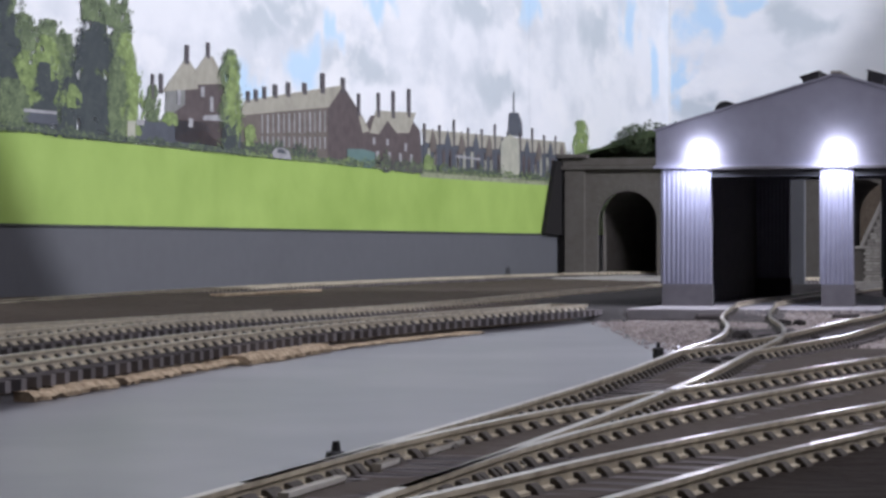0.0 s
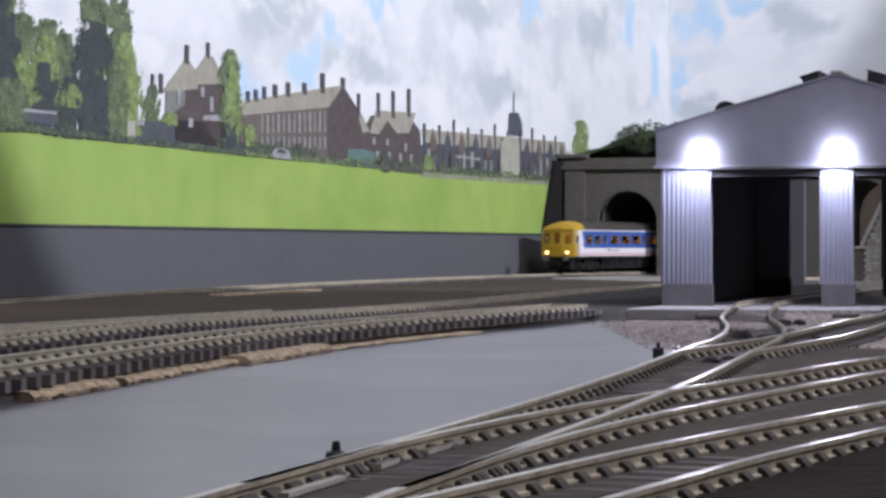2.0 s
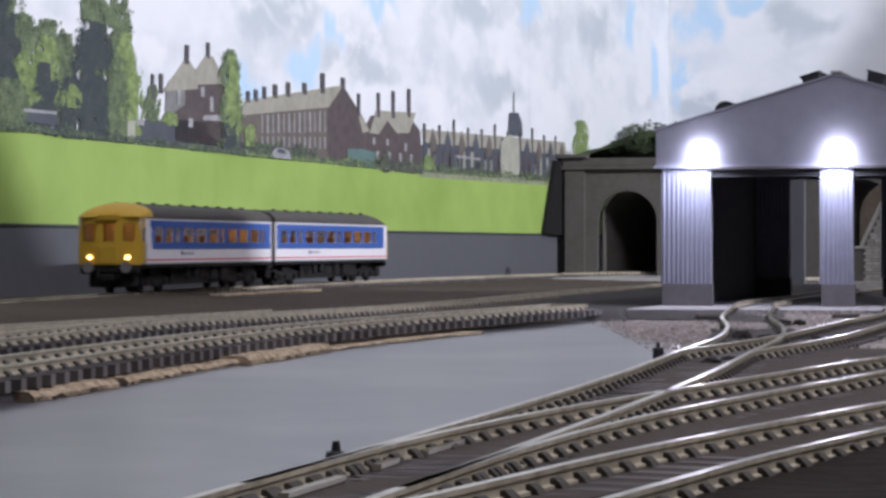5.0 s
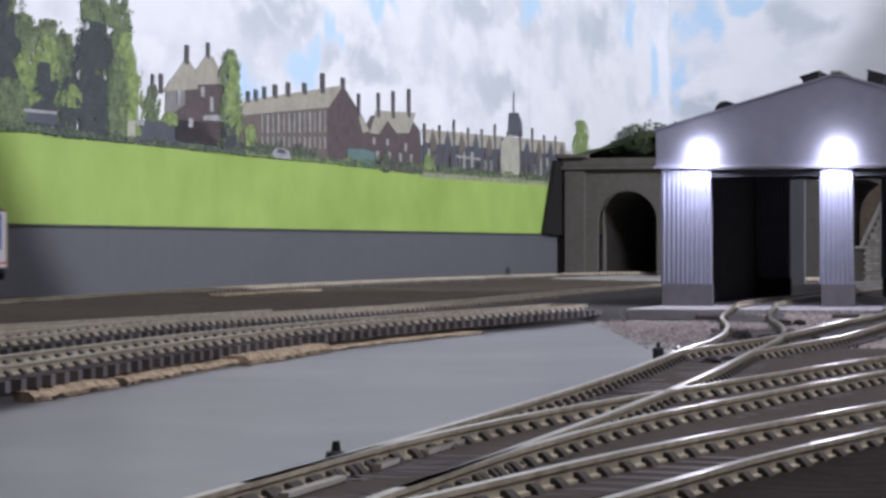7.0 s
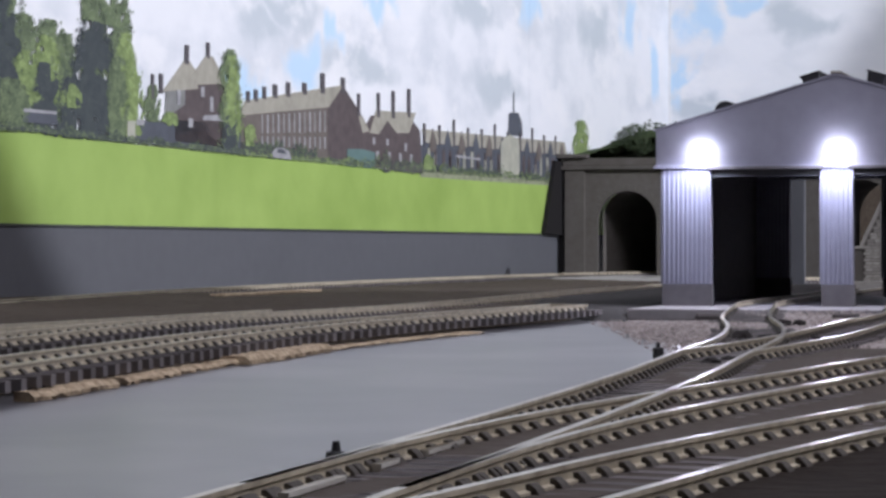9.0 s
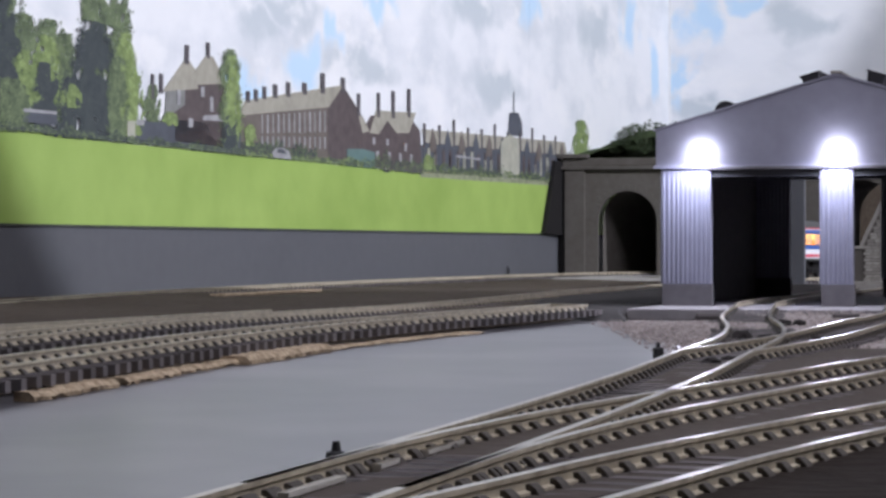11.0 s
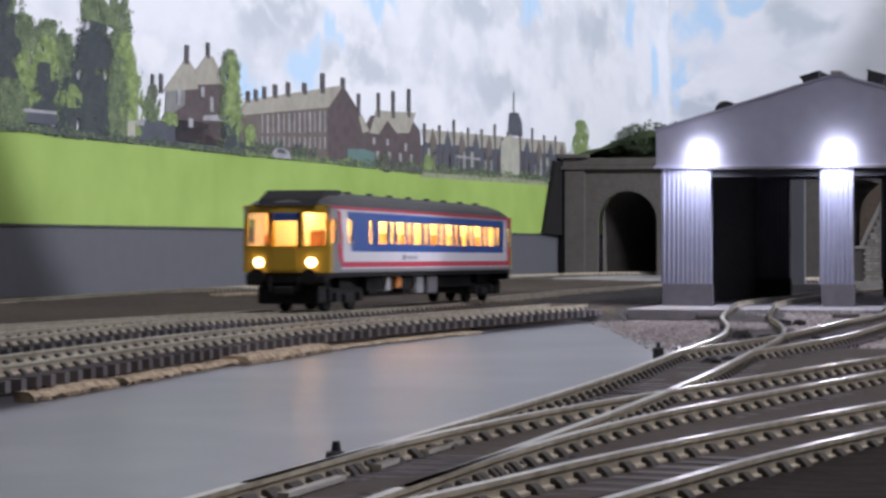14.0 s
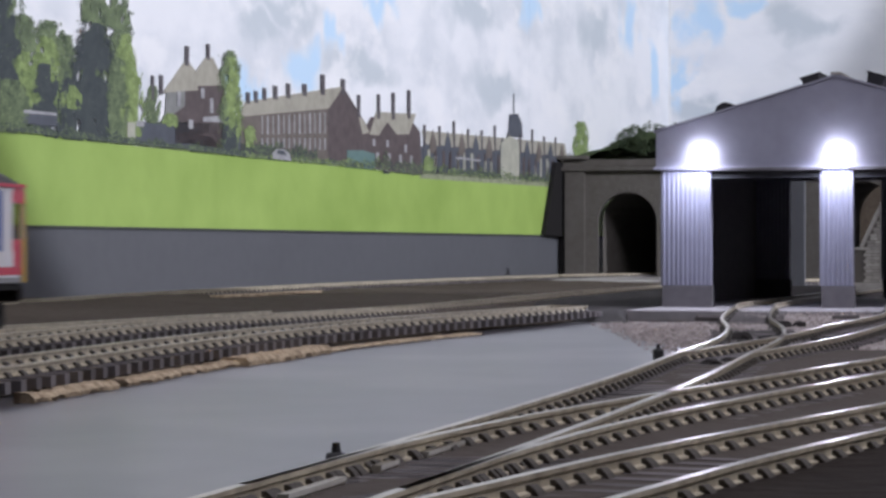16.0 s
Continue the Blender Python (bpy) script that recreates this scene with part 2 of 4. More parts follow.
SKY = printed_sky("printed_sky", ((0.193, 0.178, 0.045, 0.027), (0.24, 0.204, 0.026, 0.023), (0.734, 0.27, 0.04, 0.034), (1.09, 0.287, 0.051, 0.051), (1.204, 0.244, 0.04, 0.046), (0.35, 0.239, 0.052, 0.014), (0.08, 0.153, 0.061, 0.017)),
                  ((0.141, 0.215, 0.122, 0.019), (0.3, 0.181, 0.116, 0.019), (0.64, 0.188, 0.121, 0.027), (0.954, 0.269, 0.086, 0.043), (0.576, 0.253, 0.097, 0.032), (0.1, 0.192, 0.062, 0.017)))
SKY_BEYOND = printed_sky("printed_bright_sky", ((0.038, 0.301, 0.041, 0.04), (0.01, 0.228, 0.021, 0.041), (0.1, 0.319, 0.034, 0.02)), ((0.147, 0.298, 0.06, 0.027), (0.031, 0.2, 0.041, 0.027)), 0.3)
LAWN = material("printed_lawn", (0.36, 0.51, 0.125), 0.65, grain=0.6, scale=26, tint=(0.27, 0.40, 0.085), stain=0.7, stain_scale=7)
INK_BRICK = ink("printed_brown_brick", (0.17, 0.145, 0.13), 0.6)
INK_DARK_BRICK = ink("printed_dark_brick", (0.115, 0.09, 0.092), 0.6)
INK_SLATE = ink("printed_pale_slate", (0.41, 0.39, 0.325), 0.4)
INK_CHIMNEY = ink("printed_chimney", (0.10, 0.09, 0.10))
INK_WINDOW = ink("printed_white_window", (0.42, 0.42, 0.44), 0.6)
INK_DUSK = ink("printed_blue_shade", (0.09, 0.10, 0.125))
INK_CREAM = ink("printed_cream_wall", (0.46, 0.46, 0.38))
INK_PAPER = ink("bare_paper", (0.86, 0.87, 0.88), 0.05)
INK_HEDGE = ink("printed_hedge", (0.075, 0.085, 0.07), 0.6)
INK_STUCCO = ink("printed_grey_stucco", (0.25, 0.255, 0.25), 0.5)
INK_DRY = ink("printed_dry_grass", (0.34, 0.37, 0.24), 0.7)
INK_FENCE = ink("printed_green_fence", (0.13, 0.22, 0.21))
LEAF_DARK = leafy("printed_dark_leaves", (0.05, 0.06, 0.07), (0.085, 0.10, 0.10))
LEAF_MID = leafy("printed_mid_leaves", (0.042, 0.058, 0.046), (0.22, 0.28, 0.155))
LEAF_LIGHT = leafy("printed_light_leaves", (0.075, 0.11, 0.05), (0.34, 0.44, 0.18))

backscene = thing("backscene", at(WALL_O.x, WALL_O.y, 0, WALL_TURN), "printed paper backscene of a grass field, terraced houses and clouds", "backscene")
# local x runs along the wall, local -y faces the layout; sheets overlap by a paper's thickness
for k, (a, b, y) in enumerate(((-1600, -108, 0.0), (-112, 370, -0.25), (368, 740, 0.0), (736, CORNER, -0.25))):
    part("sky_sheet", box(a, b, y, 4, 46, 900), SKY, backscene)
setting("wall_left", box(-1600, CORNER + 30, 0, 40, -18, 46), WALL_GREY, "slate grey painted strip of wall below the backscene", "wall").matrix_world = at(WALL_O.x, WALL_O.y, 0, WALL_TURN)
c = by_wall(CORNER, 0)
back_sheet = thing("backscene", at(c.x, c.y, 0, BACK_TURN), "printed paper backscene of bright clouds beyond the corner", "backscene")
for a, b, y in ((0.5, 420, -0.1), (418, 1400, 0.2)):
    part("sky_sheet", box(a, b, y, 4, 0, 900), SKY_BEYOND, back_sheet)
LAWN_TOP = [(-286.6, 105.2), (-273.6, 105.1), (-130.5, 101.4), (41.4, 100.3), (251.7, 98.9), (514.9, 96.7), (796.9, 98.3), (893.2, 98.9)]
bm = bmesh.new()
add_prism(bm, [(-1600, 46), (CORNER, 46), (CORNER, 100)] + LAWN_TOP[::-1] + [(-1600, LAWN_TOP[0][1])], "y", -0.7, -0.3)
part("lawn", bm, LAWN, backscene)
part("lawn_edge", box(-1600, CORNER - 200, -1.2, 0, 45.2, 46.6), INK_HEDGE, backscene, "dark lower edge of the print")


def flat(name, outline, mat, layer, parent=backscene):
    """A printed shape on the sheet; higher layers lie over lower ones."""
    return part(name, add_prism(bmesh.new(), outline, "y", -0.75 - 0.12 * layer, -0.7), mat, parent)


def upright(name, foot, top, width, mat, layer, parent=backscene):
    return flat(name, [(foot[0] - width / 2, foot[1]), (foot[0] + width / 2, foot[1]), (top[0] + width / 2, top[1]), (top[0] - width / 2, top[1])], mat, layer, parent)


def between(a, b, f):
    return (a[0] + (b[0] - a[0]) * f, a[1] + (b[1] - a[1]) * f)


def printed_tree(foot, top, width, mat, count, seed, layer, leaf=1.9, shape="oval", ragged=1.0):
    """A crown of many small printed leaves with an uneven outline and gaps."""
    rng = random.Random(seed)
    bm = bmesh.new()
    height = top[1] - foot[1]
    made = 0
    while made < count * 7.0:
        u, v = rng.uniform(-1, 1), rng.random()
        room = {"oval": math.sin(math.pi * min(max(0.16 + 0.80 * v, 0), 1)) ** 0.55, "cone": (1.03 - v) ** 0.55}[shape]
        room *= 0.86 + 0.42 * ragged * noise.noise(Vector((seed * 3.7 + (4 if u > 0 else 0), v * height * 0.06, 0))) + 0.15 * noise.noise(Vector((seed, v * height * 0.25, 5)))
        if abs(u) > room:
            continue
        x = foot[0] + (top[0] - foot[0]) * v + u * width / 2 + rng.gauss(0, 0.07) * width * ragged
        z = foot[1] + v * height
        gap = noise.noise(Vector((x * 0.12, z * 0.10, seed)))
        made += 0.34
        if gap < -0.10 - 0.38 * (1 - abs(u) / room):
            continue
        made += 0.66
        y = -0.8 - 0.12 * layer - rng.random() * 0.1
        size, turn = leaf * rng.uniform(0.25, 0.65), rng.uniform(0, 6.283)
        bm.faces.new([bm.verts.new((x + size * math.cos(turn + k * 1.2566) * rng.uniform(0.6, 1), y, z + 1.1 * size * math.sin(turn + k * 1.2566) * rng.uniform(0.6, 1))) for k in range(5)])
    return part("printed_tree", bm, mat, backscene)


# trees at the near end of the field
for foot, top, width, mat, count, layer, shape in (
        ((-270.3, 104.9), (-273.6, 202.1), 52, LEAF_MID, 1100, 0, "oval"), ((-246.9, 107.8), (-245.6, 175.6), 46, LEAF_MID, 900, 1, "oval"), ((-210.9, 111.3), (-212.3, 174.7), 52, LEAF_MID, 1000, 1, "oval"),
        ((-219.3, 116.2), (-219.3, 164.2), 34, LEAF_LIGHT, 500, 3, "oval"), ((-246.9, 119.9), (-246.9, 152.9), 30, LEAF_LIGHT, 420, 3, "oval"), ((-222.1, 106.1), (-221.4, 147.1), 34, LEAF_DARK, 600, 4, "oval"),
        ((-268.4, 110.2), (-273.6, 188.4), 36, LEAF_DARK, 800, 4, "oval"), ((-130.5, 105.9), (-126.6, 221.9), 44, LEAF_MID, 1400, 2, "oval"), ((-153.6, 119.6), (-161.2, 214.4), 34, LEAF_MID, 900, 2, "oval"),
        ((-114.7, 103.6), (-113.1, 174.5), 34, LEAF_LIGHT, 700, 3, "oval"), ((-168.7, 102.1), (-156.6, 178.2), 84, LEAF_DARK, 2400, 5, "cone"), ((-125.8, 103.1), (-127.4, 158.3), 28, LEAF_MID, 600, 6, "oval"),
        ((-100.3, 107.2), (-98.7, 147.2), 20, LEAF_LIGHT, 300, 4, "oval"), ((-263.7, 102.8), (-263.7, 134.5), 50, LEAF_MID, 600, 6, "oval"), ((-196.6, 108.4), (-192.2, 167.9), 22, LEAF_MID, 420, 3, "oval"),
        ((-187.1, 121.5), (-189.3, 135.7), 22, LEAF_LIGHT, 220, 6, "oval")):
    printed_tree(foot, top, width, mat, count, round(abs(foot[0]) + top[1]) % 97, layer, 1.9, shape)
flat("printed_shed", [(-249.7, 109.0), (-206.6, 109.0), (-208.0, 117.5), (-248.3, 116.7)], INK_DUSK, 7)
flat("printed_shed_roof", [(-248.3, 115.3), (-207.3, 115.7), (-208.0, 117.5), (-248.3, 117.4)], INK_WINDOW, 8)
# villa with two pointed roofs
flat("printed_house", [(-57.2, 122.3), (-8.3, 122.5), (-8.3, 144.8), (-55.5, 141.1)], INK_STUCCO, 1)
flat("printed_house", [(-41.8, 105.9), (41.4, 104.4), (37.6, 151.8), (-26.1, 146.1), (-26.1, 132.2), (-43.5, 125.4)], INK_DARK_BRICK, 2)
flat("printed_roof", [(-60.6, 139.2), (-6.5, 144.1), (-8.3, 156.0), (-19.9, 163.1), (-27.8, 162.6)], INK_SLATE, 3)
flat("printed_roof", [(-26.1, 145.7), (39.5, 150.7), (17.1, 169.1), (6.1, 168.3)], INK_SLATE, 4)
for a, b, w in (((-24.3, 160.4), (-23.4, 174.0), 6.0), ((9.8, 166.9), (9.8, 178.2), 5.0), ((-63.1, 137.9), (-63.1, 151.1), 5.0), ((-75.7, 133.3), (-75.7, 149.9), 4.0)):
    upright("printed_chimney", a, b, w, INK_CHIMNEY, 5)
for a, b, w in (((-36.6, 131.3), (-36.6, 141.5), 5.0), ((15.3, 129.3), (15.3, 139.8), 5.0), ((0.7, 139.0), (0.7, 146.2), 5.5), ((-18.1, 116.4), (-18.1, 122.8), 7.0)):
    upright("printed_window", a, b, w, INK_WINDOW, 5)
flat("printed_roof", [(0.7, 122.5), (35.7, 123.4), (32.0, 128.1), (2.5, 125.8)], INK_WINDOW, 5)
flat("printed_wall", [(-101.9, 103.4), (-48.7, 103.3), (64.4, 100.3), (64.4, 121.9), (-48.7, 120.4), (-100.3, 117.1)], INK_DUSK, 2)
flat("printed_gate", [(-113.1, 104.0), (-101.9, 103.8), (-101.9, 117.0), (-113.1, 116.5)], INK_CREAM, 7)
flat("printed_wall", [(-100.3, 114.1), (-88.9, 114.6), (-88.9, 118.4), (-100.3, 117.9)], INK_WINDOW, 7)
printed_tree((-75.7, 117.9), (-75.7, 142.9), 22, LEAF_MID, 300, 20, 3)
printed_tree((-50.4, 116.5), (-50.4, 125.0), 22, LEAF_LIGHT, 160, 21, 5)
printed_tree((46.1, 104.6), (46.1, 176.2), 30, LEAF_MID, 520, 22, 7, 2.2, "oval", 1.8)
printed_tree((49.9, 113.8), (49.0, 171.4), 26, LEAF_LIGHT, 300, 26, 8, 2.0, "oval", 1.8)
printed_tree((43.3, 101.2), (43.3, 127.9), 22, LEAF_DARK, 330, 23, 8)
printed_tree((80.0, 107.6), (80.0, 122.7), 22, LEAF_LIGHT, 260, 24, 6)


def printed_hedge(a, b, height, mats, count, seed, layer, leaf=0.85):
    """A low uneven line of printed leaves."""
    rng = random.Random(seed)
    for m in mats:
        bm = bmesh.new()
        for k in range(count * 2):
            f = rng.random()
            x, z = between(a, b, f)
            tall = height * (0.55 + 0.9 * noise.noise(Vector((x * 0.05, seed, 2.0))) + 0.5 * noise.noise(Vector((x * 0.2, seed, 7.0))))
            z += rng.uniform(-0.25, 1) * max(tall, 1.0)
            size, turn, y = leaf * rng.uniform(0.4, 1.2), rng.uniform(0, 6.283), -0.8 - 0.12 * layer - rng.random() * 0.1
            bm.faces.new([bm.verts.new((x + size * 1.5 * math.cos(turn + q * 1.2566), y, z + size * math.sin(turn + q * 1.2566))) for q in range(5)])
        part("printed_hedge", bm, m, backscene)


printed_hedge((-280.1, 104.8), (70.2, 101.0), 5, (LEAF_DARK, LEAF_MID), 900, 31, 8)
printed_hedge((60.5, 100.6), (299.5, 100.0), 5, (LEAF_DARK, LEAF_LIGHT), 420, 32, 5)
printed_hedge((251.7, 99.9), (873.4, 101.4), 9, (LEAF_DARK, LEAF_LIGHT, LEAF_MID), 420, 33, 6)
printed_hedge((70.2, 105.5), (206.0, 104.6), 10, (LEAF_DARK, LEAF_MID), 220, 34, 4)
# long terrace, its gable end and chimneys
flat("printed_house", [(64.4, 101.2), (228.6, 100.9), (228.6, 145.1), (64.4, 129.8)], INK_BRICK, 1)
flat("printed_house", [(226.3, 100.8), (309.4, 100.8), (304.4, 137.1), (258.7, 163.2), (226.3, 144.1)], INK_DARK_BRICK, 2)
flat("printed_roof", [(62.4, 128.9), (228.6, 144.2), (258.7, 163.7), (72.2, 140.6)], INK_SLATE, 3)
for k in range(13):
    f = k / 12
    upright("printed_window", between((101.9, 117.8), (220.6, 124.0), f), between((101.9, 131.3), (220.6, 140.6), f), 1.6 + 1.2 * (k % 2), INK_WINDOW, 3)
    upright("printed_window", between((101.9, 108.5), (220.6, 110.5), f), between((101.9, 115.3), (220.6, 119.9), f), 2.2, INK_WINDOW, 3)
for a, b, w in (((77.1, 139.3), (77.1, 147.6), 6), ((90.9, 140.9), (90.9, 149.7), 6), ((106.0, 143.4), (106.0, 152.8), 6), ((125.4, 145.4), (125.4, 155.7), 7.5), ((149.4, 147.7), (149.4, 158.9), 7.5),
                ((180.6, 151.3), (180.6, 160.5), 8), ((216.1, 154.3), (216.1, 170.4), 8.5), ((257.6, 157.2), (257.6, 169.6), 8)):
    upright("printed_chimney", a, b, w, INK_CHIMNEY, 4)
flat("printed_hedge", [(64.4, 101.2), (120.2, 100.7), (118.2, 110.0), (64.4, 109.5)], INK_HEDGE, 4)
flat("printed_car", [(120.2, 100.2), (153.6, 99.7), (149.4, 106.0), (138.9, 108.2), (126.4, 107.7), (118.2, 104.0)], INK_WINDOW, 9)
flat("printed_car_window", [(126.4, 104.3), (145.2, 103.7), (138.9, 106.9), (128.5, 107.0)], INK_DUSK, 10)
# cottages with tall chimneys
flat("printed_house", [(287.4, 100.1), (436.1, 98.0), (432.0, 134.5), (404.7, 146.5), (318.0, 142.0), (299.5, 128.5)], INK_DARK_BRICK, 1)
flat("printed_roof", [(314.3, 127.3), (334.3, 127.2), (354.7, 139.6), (375.5, 130.0), (404.7, 131.3), (421.0, 149.8), (329.3, 146.9)], INK_SLATE, 3)
flat("printed_roof", [(299.5, 126.6), (314.3, 129.2), (299.5, 139.7), (289.8, 141.0)], INK_SLATE, 3)
for a, b, w in (((291.0, 140.6), (291.0, 158.8), 6), ((334.3, 141.4), (334.3, 161.8), 6.5), ((367.7, 142.2), (367.7, 165.3), 7), ((404.7, 145.0), (404.7, 169.5), 7)):
    upright("printed_chimney", a, b, w, INK_CHIMNEY, 4)
for a, b, w in (((324.3, 118.3), (324.3, 123.9), 5), ((354.7, 118.6), (354.7, 124.3), 5), ((396.7, 115.4), (396.7, 122.2), 5)):
    upright("printed_window", a, b, w, INK_WINDOW, 3)
flat("printed_fence", [(265.8, 98.5), (326, 98.2), (326, 111.5), (299.5, 113.5), (265.8, 112.3)], INK_FENCE, 5)
printed_hedge((326, 99.5), (436, 99.0), 13, (LEAF_DARK, LEAF_MID, INK_DARK_BRICK), 330, 36, 6)
flat("printed_wall", [(430, 99), (456, 99), (456, 119), (445, 124), (430, 121)], INK_DUSK, 0)
for k in range(5):
    upright("printed_window", (306 + 26 * k, 106), (306 + 26 * k, 113), 6, INK_WINDOW, 4)
printed_tree((450.1, 101.4), (450.1, 113.9), 26, LEAF_LIGHT, 240, 40, 6)
# far terrace, row by row
flat("printed_dry_grass", [(432, 94), (893, 96), (893, 104), (432, 105)], INK_DRY, 0)
for k in range(11):
    f = k / 11
    left, right = between((440.3, 101.1), (853.8, 100.9), f), between((440.3, 101.1), (853.8, 100.9), f + 0.1)
    eave, ridge = between((440.3, 125.0), (853.8, 129.1), f)[1], between((440.3, 136.4), (853.8, 142.0), f)[1]
    wide = right[0] - left[0]
    flat("printed_house", [left, right, (right[0], eave), (left[0] + wide * 0.5, eave + 8), (left[0], eave)], INK_CREAM if k in (6,) else INK_DUSK, 1 + k % 2)
    flat("printed_gable", [(left[0] + wide * 0.35, eave - 8), (left[0] + wide * 0.75, eave - 8), (left[0] + wide * 0.75, eave + 2), (left[0] + wide * 0.55, eave + 13), (left[0] + wide * 0.35, eave + 2)], INK_DUSK if k % 2 else INK_BRICK, 4)
    flat("printed_roof", [(left[0] + wide * 0.1, eave), (right[0], eave - 1), (right[0] - wide * 0.2, ridge), (left[0] - wide * 0.1, ridge)], INK_SLATE, 3)
    upright("printed_chimney", (left[0] + wide * 0.05, eave - 2), (left[0] + wide * 0.05, ridge + 5 + 6 * (k % 3 == 2)), 4.5, INK_CHIMNEY, 4)
    for g in (0.3, 0.7):
        upright("printed_window", (left[0] + wide * g, eave - 20), (left[0] + wide * g, eave - 5), 5 + 2 * (k % 2), INK_CREAM if (k + int(g * 10)) % 3 == 0 else INK_DARK_BRICK, 4)
        upright("printed_window", (left[0] + wide * g, left[1] + 4), (left[0] + wide * g, left[1] + 14), 6, INK_DARK_BRICK if k % 2 else INK_CREAM, 4)
flat("printed_house", [(646.3, 98.7), (700.3, 99.1), (700.3, 136.8), (673.0, 142.2), (646.3, 133.4)], INK_CREAM, 5)
flat("printed_church", [(669.6, 141.0), (714.1, 141.8), (710.7, 156.1), (700.3, 164.5), (673.0, 163.0)], INK_DUSK, 0)
upright("printed_spire", (686.6, 161.0), (686.6, 183.6), 3, INK_DUSK, 0)
flat("printed_sign", [(522.3, 114.4), (588.2, 114.1), (588.2, 115.7), (522.3, 116.5)], INK_WINDOW, 6)
printed_tree((903, 126), (909, 167), 56, LEAF_LIGHT, 700, 80, 2)


# ---------------------------------------------------------------- tracks
def sleeper_data(half):
    bm = bmesh.new()
    add_box(bm, -half, half, -1.6, 1.6, 0, 2.4)
    for x in (-8.25, 8.25):
        add_prism(bm, [(x - 1.9, 2.4), (x + 1.9, 2.4), (x + 1.6, 2.9), (x + 0.9, 3.5), (x - 0.9, 3.5), (x - 1.6, 2.9)], "y", -1.1, 1.1, 1)
    bmesh.ops.scale(bm, vec=(MM, MM, MM), verts=bm.verts)
    me = bpy.data.meshes.new("sleeper")
    bm.to_mesh(me)
    bm.free()
    me.materials.append(SLEEPER)
    me.materials.append(CHAIR)
    return me


sleeper_long, sleeper_short = sleeper_data(16), sleeper_data(13.2)
RAIL_PROFILE = ((-1.0, 0), (1.0, 0), (1.0, 0.3), (0.4, 0.5), (0.4, 1.45), (0.6, 1.65), (0.6, 2.2), (-0.6, 2.2), (-0.6, 1.65), (-0.4, 1.45), (-0.4, 0.5), (-1.0, 0.3))


def rail(points, offset, height, parent, name="rail"):
    bm = bmesh.new()
    rings = []
    for i, p in enumerate(points):
        d = (points[min(i + 1, len(points) - 1)] - points[max(i - 1, 0)]).normalized()
        n = Vector((d.y, -d.x))
        z = height(p) if callable(height) else height
        rings.append([bm.verts.new((p.x + n.x * (offset + u), p.y + n.y * (offset + u), z - 2.2 + v)) for u, v in RAIL_PROFILE])
    k = len(RAIL_PROFILE)
    for a, b in zip(rings, rings[1:]):
        for j in range(k):
            f = bm.faces.new((a[j], a[(j + 1) % k], b[(j + 1) % k], b[j]))
            f.material_index = 1 if j == 6 else 0
    bm.faces.new(rings[0][::-1])
    bm.faces.new(rings[-1])
    return part(name, bm, (RAIL_SIDE, RAIL_TOP), parent)


def track(points, label, top=7.0, pitch=8.2, skip=(), group="tracks"):
    """A flat-bottom rail track on plastic sleepers along plan points; top: rail head height or a function of the point."""
    t = thing("railway_track", Matrix.Identity(4), label, "track", group)
    way = spline(points, 4.0)
    rail(way, -8.25, top, t)
    rail(way, 8.25, top, t)
    ties = spline(points, pitch)
    for i, p in enumerate(ties):
        if any(a <= p.y <= b for a, b in skip):
            continue
        d = (ties[min(i + 1, len(ties) - 1)] - ties[max(i - 1, 0)]).normalized()
        z = top(p) if callable(top) else top
        ob = new("sleeper", sleeper_long if pitch > 8 else sleeper_short)
        ob.parent = t
        ob.matrix_basis = at(p.x, p.y, z - 4.6, math.degrees(math.atan2(d.y, d.x)) - 90)
    return t


def main_height(p):
    return 6.1 - 1.6 * math.exp(-((p.y - 1220) / 250) ** 2) + 0.9 * math.exp(-((p.y - 810) / 110) ** 2)


def far_height(p):
    return 6.9 + 0.0012 * (p.y - 1900)


def main_x(y):
    u = y - 900
    return -79.6 + 0.239 * u + 0.000064 * u * u


def far_x(y):
    d = y - 2200
    return 55 + 0.3736 * d + 0.000111 * d * d


MAIN = [(main_x(y), y) for y in range(250, 2101, 150)] + [(408, 2240), (500, 2370), (620, 2460), (780, 2510)]
FAR = [(far_x(y), y) for y in range(150, 2401, 150)] + [(188, 2482), (234, 2562), (302, 2636), (402, 2696), (522, 2725), (680, 2716), (850, 2680)]
A_LINE = [(-170, 150), (-118, 400), (-103, 480), (-50, 755), (46, 1035), (53, 1054)]
track(MAIN, "weathered model railway track with black plastic sleepers", main_height)
track(FAR, "model railway track running beside the backscene wall", far_height, pitch=9.0)
track(A_LINE, "weathered track on cork beside the bare grey board", 7.0, pitch=9.0)
track([(-290, 420), (-205, 630), (-141, 795), (-116, 860), (-84, 945), (-62, 1005)], "siding track joining the main line", 6.0, pitch=9.0)
F1 = [(-60, 120), (-23, 205), (-12, 240), (1, 290), (21, 370), (42, 460), (63, 560), (82, 650), (95, 740), (106, 850), (128, 1000), (146, 1104), (200, 1280), (260, 1480)]
lead = track(F1, "curved track leading into the shed", 7.7, 7.1, skip=((1022, 1345),))
track([(-12, 240), (2, 290), (20, 342), (42, 393), (64, 441), (104, 526), (150, 612), (250, 775)], "track diverging from the turnout", 7.7, 7.1)
track([(-60, 90), (-14, 182), (10, 236), (31, 283), (63, 345), (105, 420), (185, 550), (310, 740)], "near track with shiny worn rail heads", 7.7, 7.1)
track([(63, 560), (82, 610), (103, 670), (138, 790), (172, 900), (208, 1085), (262, 1260)], "track leading to the second shed road", 7.7, 7.1, skip=((1000, 1330),))

